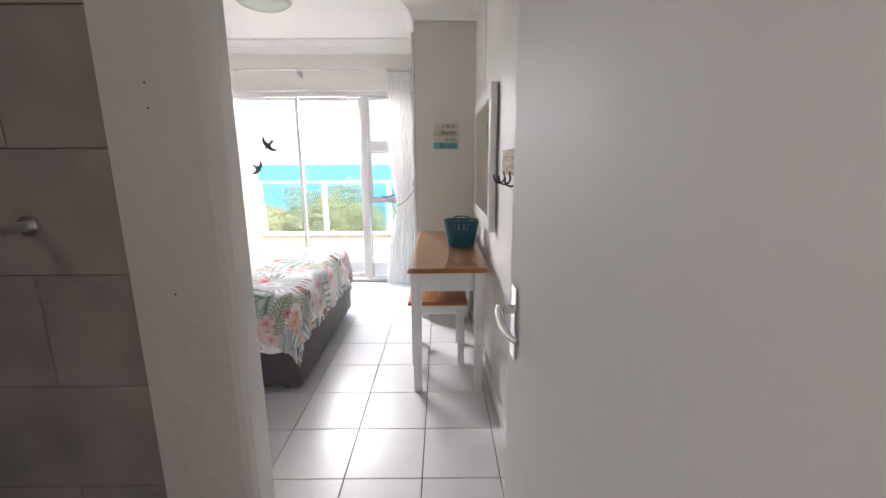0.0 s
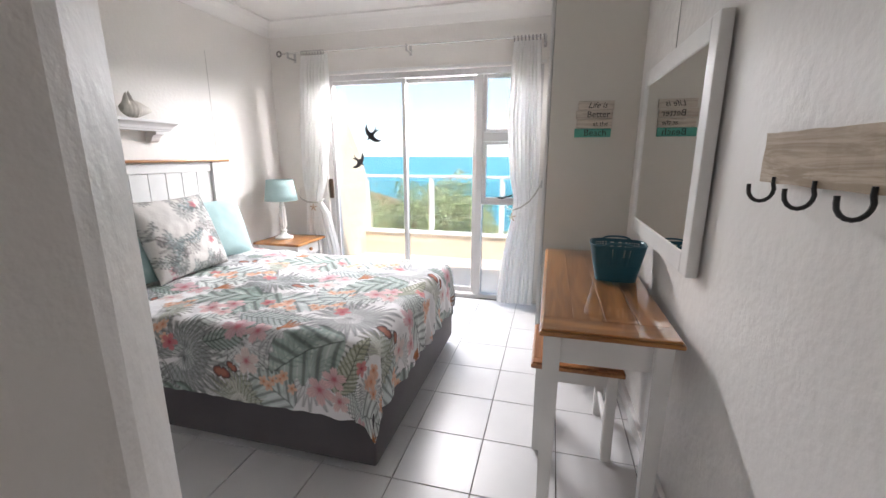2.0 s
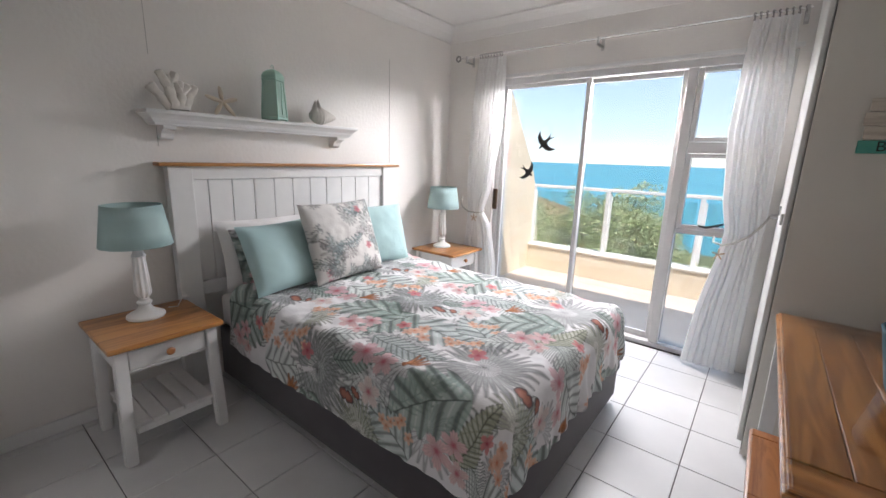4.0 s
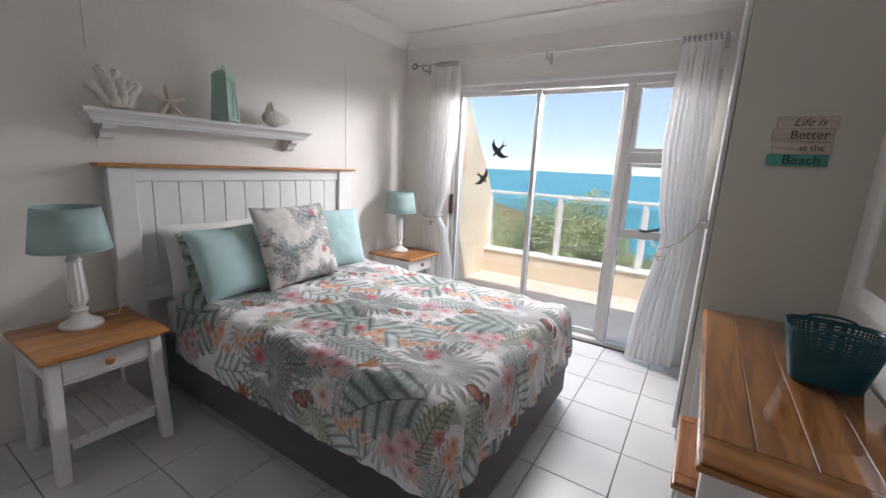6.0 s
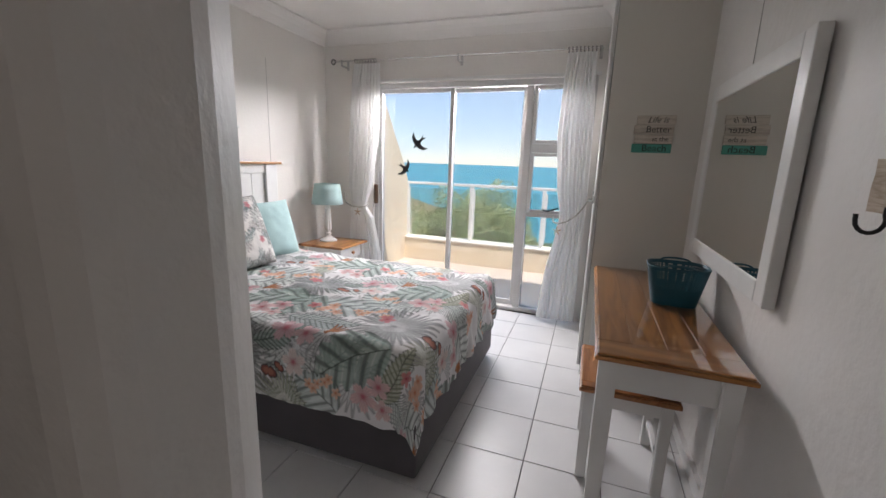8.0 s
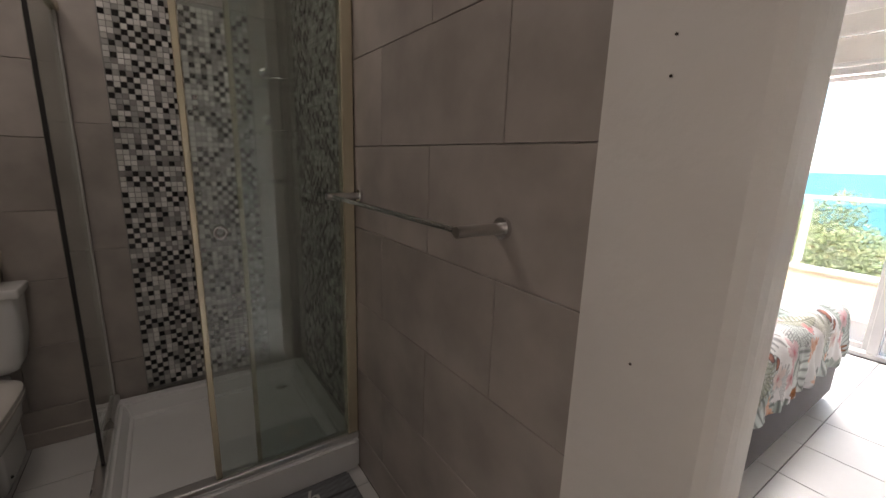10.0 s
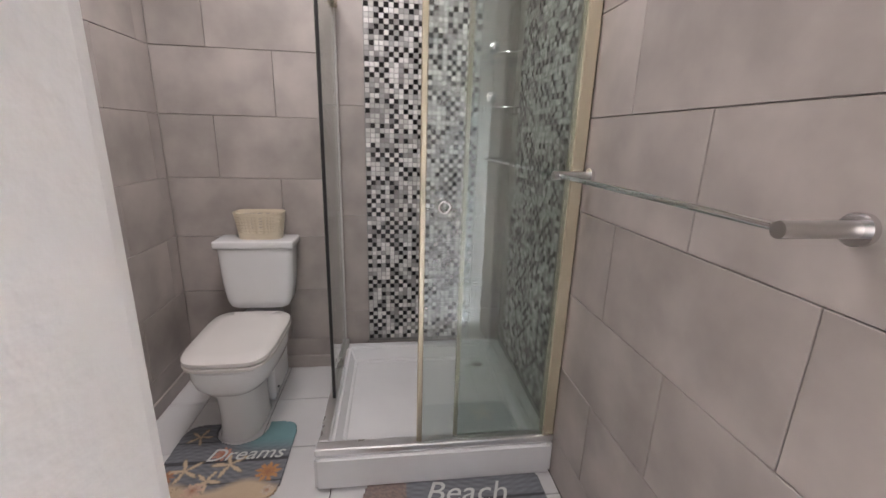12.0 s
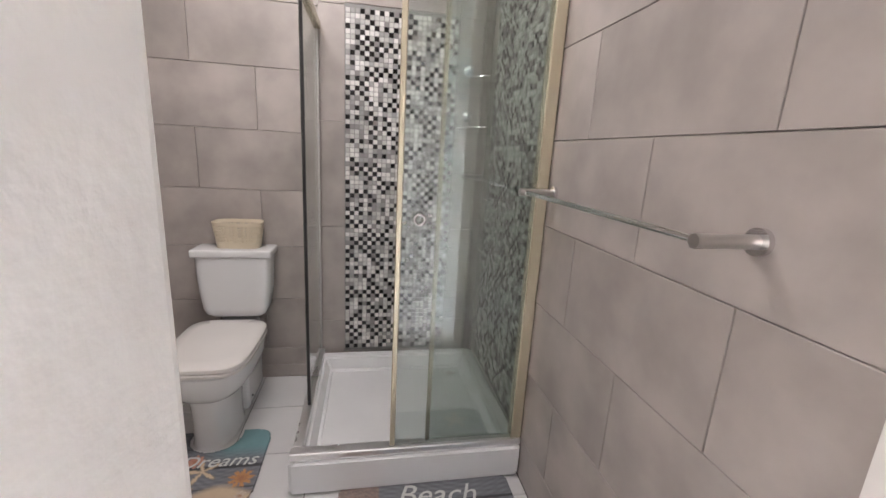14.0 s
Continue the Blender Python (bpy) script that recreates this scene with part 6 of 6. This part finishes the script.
def build_mats():
    def star(c, x, y, R, ang, col):
        p = c.patch(x, y, R)
        sx, sy, X, Y = p
        r, t = np.hypot(X, Y) / R, np.arctan2(Y, X) - ang
        rim = 0.16 + 0.8 * np.abs(np.cos(2.5 * t)) ** 5
        c.put(sx, sy, np.clip((rim - r) * 12, 0, 1), col)
        c.put(sx, sy, np.exp(-((rim - r) * 14) ** 2) * 0.6, np.asarray(col) * 0.4)

    def ground_paint(w, h, seed, split):
        c = Canvas(w, h, (0.17, 0.18, 0.20), seed)
        X, Y = np.meshgrid(np.arange(c.nx) / c.nx, np.arange(c.ny) / c.ny, indexing="ij")
        gr = 0.5 + 0.5 * np.sin(Y * 40 + 3 * np.sin(X * 9)) * np.sin(X * 130 + 8 * np.sin(Y * 7))
        c.a *= (0.75 + 0.5 * gr)[..., None]
        for k in (0.25, 0.5, 0.75):
            c.a[np.abs(X - k) < 0.012] *= 0.3
        if split:
            m = np.clip((X - 0.74 + 0.05 * np.sin(Y * 11)) * 15, 0, 1)[..., None]
            c.a = c.a * (1 - m) + np.array((0.55, 0.43, 0.30)) * m
            m = (np.clip((0.42 - X) * 6, 0, 1) * np.clip((Y - 0.45) * 5, 0, 1))[..., None]
            c.a = c.a * (1 - m) + np.array((0.16, 0.30, 0.32)) * m
        return c
    # contour mat round the pedestal
    c = ground_paint(0.46, 0.50, 3, True)
    for x, y, R, a in ((0.08, 0.08, 0.055, 0.3), (0.27, 0.10, 0.07, 1.0), (0.33, 0.20, 0.06, 0.2), (0.25, 0.26, 0.075, 2.2), (0.38, 0.07, 0.05, 0.9)):
        star(c, x, y, R, a, (0.60, 0.47, 0.32))
    for x, y, R, col in ((0.19, 0.21, 0.045, (0.62, 0.30, 0.22)), (0.30, 0.42, 0.055, (0.60, 0.28, 0.10)), (0.37, 0.17, 0.045, (0.64, 0.44, 0.33)), (0.39, 0.44, 0.03, (0.6, 0.5, 0.4)), (0.30, 0.04, 0.04, (0.45, 0.20, 0.10))):
        c.flower(x, y, R, 1.0, col, (0.35, 0.15, 0.08), 9)

    def slab(name, label, x0, y0, w, h, canvas, rad, notch=None):
        n, k = int(w / 0.006), int(h / 0.006)
        bm = bmesh.new()
        lay = bm.verts.layers.float_color.new("Paint")
        g = {}
        def inside(x, y):
            dx, dy = max(rad - x, x - (w - rad), 0), max(rad - y, y - (h - rad), 0)
            if math.hypot(dx, dy) > rad:
                return False
            if notch and x < notch[2] and math.hypot(max(0, x - notch[3]) , y - notch[1]) < notch[0]:
                return False
            return True
        for i in range(n + 1):
            for j in range(k + 1):
                x, y = w * i / n, h * j / k
                if inside(x, y):
                    v = bm.verts.new((x0 + x, y0 + y, 0.011 + 0.0008 * noise.noise(Vector((x * 90, y * 90, 0)))))
                    q = canvas.at([x], [y])[0]
                    v[lay] = (q[0], q[1], q[2], 1)
                    g[i, j] = v
        for i in range(n):
            for j in range(k):
                q = [g.get(p) for p in ((i, j), (i + 1, j), (i + 1, j + 1), (i, j + 1))]
                if all(q):
                    bm.faces.new(q)
        ob = part(name, bm, MATP, label=label, category="bath mat", smooth=True)
        solid(ob, 0.009, -1)
        return ob
    white = mat("pale_lettering", (0.62, 0.64, 0.62), 0.8)
    a = slab("bath_mat", "contour bath mat printed with starfish and shells", -2.53, 1.545, 0.43, 0.48, c, 0.06, (0.105, 0.245, 0.2, 0.03))
    a.location.z = -0.009
    text_mesh("lettering", "Dreams", 0.095, pose(-2.33, 1.85, 0.0225, 0, 0, 90), white, a, 0.3, 0.0005, "pale printed letters")
    c2 = ground_paint(0.46, 0.72, 5, False)
    for x, y, R, an in ((0.3, 0.12, 0.08, 0.5), (0.2, 0.30, 0.06, 1.3), (0.35, 0.55, 0.07, 0.1)):
        star(c2, x, y, R, an, (0.55, 0.42, 0.30))
    rope = (np.arange(c2.ny) / PPM < 0.16)
    c2.a[:, rope] = c2.a[:, rope] * 0.45 + np.array((0.22, 0.14, 0.10)) * (0.5 + 0.5 * np.random.RandomState(2).rand(c2.nx, int(rope.sum()), 1))
    b = slab("bath_mat", "rectangular bath mat printed like weathered boards", -2.142, 2.345, 0.44, 0.69, c2, 0.05)
    text_mesh("lettering", "Beach", 0.13, pose(-2.055, 2.725, 0.0135, 0, 0, 86), white, b, 0.3, 0.0005, "pale printed letters")


build_mats()


# ---- mosaic strips: many small glass tiles ----
def build_mosaic(name, origin, du, nu, nv, normal, share, pitch=0.024):
    size, th = pitch - 0.0022, 0.004
    verts, faces, kinds = [], [], []
    o, du, nrm = Vector(origin), Vector(du), Vector(normal)
    up = Vector((0, 0, 1))
    rnd = random.Random(11 + nu)
    for i in range(nu):
        for j in range(nv):
            tilt = 0.0006
            base = o + du * (i * pitch) + up * (j * pitch)
            k = len(verts)
            e = [rnd.uniform(-tilt, tilt) for _ in range(4)]
            for (a, b), ee in zip(((0, 0), (1, 0), (1, 1), (0, 1)), e):
                verts.append(base + du * (a * size) + up * (b * size))
                verts.append(base + du * (a * size + (0.0008 if a == 0 else -0.0008)) + up * (b * size + (0.0008 if b == 0 else -0.0008)) + nrm * (th + ee))
            q = [k, k + 2, k + 4, k + 6]
            hue = 1 if (i + j) % 2 == 0 and rnd.random() < share else 0
            kinds += [hue] * 5
            faces += [(k + 1, k + 3, k + 5, k + 7), (k, k + 2, k + 3, k + 1), (k + 2, k + 4, k + 5, k + 3), (k + 4, k + 6, k + 7, k + 5), (k + 6, k, k + 1, k + 7)]
    me = bpy.data.meshes.new(name)
    me.from_pydata([tuple(v) for v in verts], [], faces)
    m = mat("glass_mosaic", (0.5, 0.5, 0.5), 0.13, var=0.02, island=[(0.0, (0.30, 0.29, 0.285)), (0.14, (0.62, 0.62, 0.60)), (0.42, (0.38, 0.38, 0.37)), (0.66, (0.80, 0.79, 0.77)), (0.86, (0.52, 0.52, 0.50)), (0.95, (0.72, 0.71, 0.69))])
    black = mat("black_mosaic", (0.012, 0.011, 0.012), 0.12, var=0.3)
    me.materials.append(m)
    me.materials.append(black)
    me.polygons.foreach_set("material_index", kinds)
    me.validate()
    bm = bmesh.new()
    bm.from_mesh(me)
    bmesh.ops.recalc_face_normals(bm, faces=bm.faces)
    bm.to_mesh(me)
    bm.free()
    ob = new(name, me)
    return tagged(ob, "black, white and silver glass mosaic tiles", kind="structure")


MOSG = mat("mosaic_grout", (0.30, 0.30, 0.29), 0.8)
structure("mosaic_backing", box((XB - 0.0115, 2.320, 0.15), (XB - 0.004, 2.905, 2.005)), MOSG)
structure("mosaic_backing", box((-2.93, YP + 0.004, 0.15), (-2.30, YP + 0.0115, 2.3)), MOSG)
build_mosaic("mosaic_strip", (XB - 0.004, 2.328, 0.165), (0, 1, 0), 24, 76, (1, 0, 0), 0.5)
build_mosaic("mosaic_strip", (-2.928, YP + 0.004, 0.165), (1, 0, 0), 26, 88, (0, -1, 0), 0.42)


# ---- tiles: each its own piece ----
def lay_floor(parent, x0, x1, y0, y1, px, py, pitch, skip=None, gap=0.004, th=0.008):
    ks = range(math.floor((x0 - px) / pitch), math.ceil((x1 - px) / pitch))
    js = range(math.floor((y0 - py) / pitch), math.ceil((y1 - py) / pitch))
    for k in ks:
        for j in js:
            a, b = max(x0, px + k * pitch + gap / 2), min(x1, px + (k + 1) * pitch - gap / 2)
            c, d = max(y0, py + j * pitch + gap / 2), min(y1, py + (j + 1) * pitch - gap / 2)
            if b - a < 0.02 or d - c < 0.02 or (skip and skip((a + b) / 2, (c + d) / 2)):
                continue
            piece("tile", tile_mesh(b - a, d - c, th, "z", FTILE, 0.0018), parent, (a, c, -th))


FLOOR = bpy.data.objects["floor"]
lay_floor(FLOOR, XL + 0.002, XR - 0.002, 3.195, YW - 0.002, -1.10, 5.355, 0.34)
lay_floor(FLOOR, -0.93, XR - 0.002, 0.62, 3.193, -1.10, 5.355, 0.34)
lay_floor(FLOOR, XB + 0.002, -0.932, YL + 0.002, YP - 0.002, -2.71, 1.88, 0.34, lambda x, y: x > -1.16 and y < 2.28)


def lay_wall(parent, axis, at, u0, u1, z0, z1, phase, length=0.585, height=0.300, zbase=0.176, gap=0.0024, th=0.0105, rows=None):
    k0 = math.floor((z0 - zbase) / height)
    k1 = math.ceil((z1 - zbase) / height)
    for k in range(k0, k1):
        c, d = max(z0, zbase + k * height + gap / 2), min(z1, zbase + (k + 1) * height - gap / 2)
        ph = phase + (length / 2 if k % 2 else 0)
        for j in range(math.floor((u0 - ph) / length), math.ceil((u1 - ph) / length)):
            a, b = max(u0, ph + j * length + gap / 2), min(u1, ph + (j + 1) * length - gap / 2)
            if b - a < 0.012 or d - c < 0.012:
                continue
            if axis == "y":
                piece("tile", tile_mesh(b - a, d - c, th, "y", WTILE), parent, (a, at, c))
            else:
                piece("tile", tile_mesh(b - a, d - c, th, "x", WTILE), parent, (at, a, c))


WP, WB, WS = (bpy.data.objects[n] for n in ("wall_partition", "wall_bathroom_back", "wall_bathroom_side"))
lay_wall(WP, "y", YP, -2.298, -1.086, 0.0, ZC - 0.01, -1.615 + 0.2925)
lay_wall(WP, "y", YP, XB, -2.932, 0.15, ZC - 0.01, -2.0)
lay_wall(WB, "x", XB - 0.012, YL, 2.195, 0.0, ZC - 0.01, 1.897)
lay_wall(WB, "x", XB - 0.012, 2.198, 2.3235, 0.0, ZC - 0.01, 2.0, 0.9, 0.553, -0.215)
lay_wall(WB, "x", XB - 0.012, 2.9065, YP, 0.0, ZC - 0.01, 2.6, 0.9, 0.553, -0.215)
lay_wall(WB, "x", XB - 0.012, 2.3265, 2.904, 2.008, ZC - 0.01, 2.3)
lay_wall(WS, "y", YL - 0.0115, XB, -1.165, 0.0, ZC - 0.01, -2.64)
# tile skirting of the bathroom, a shade proud
for lo, hi in (((XB + 0.0005, YL + 0.0005, 0.001), (XB + 0.014, 2.18, 0.075)), ((XB + 0.015, YL + 0.0005, 0.001), (-1.165, YL + 0.014, 0.075))):
    structure("baseboard", box(lo, hi, 0.003), WTILE)
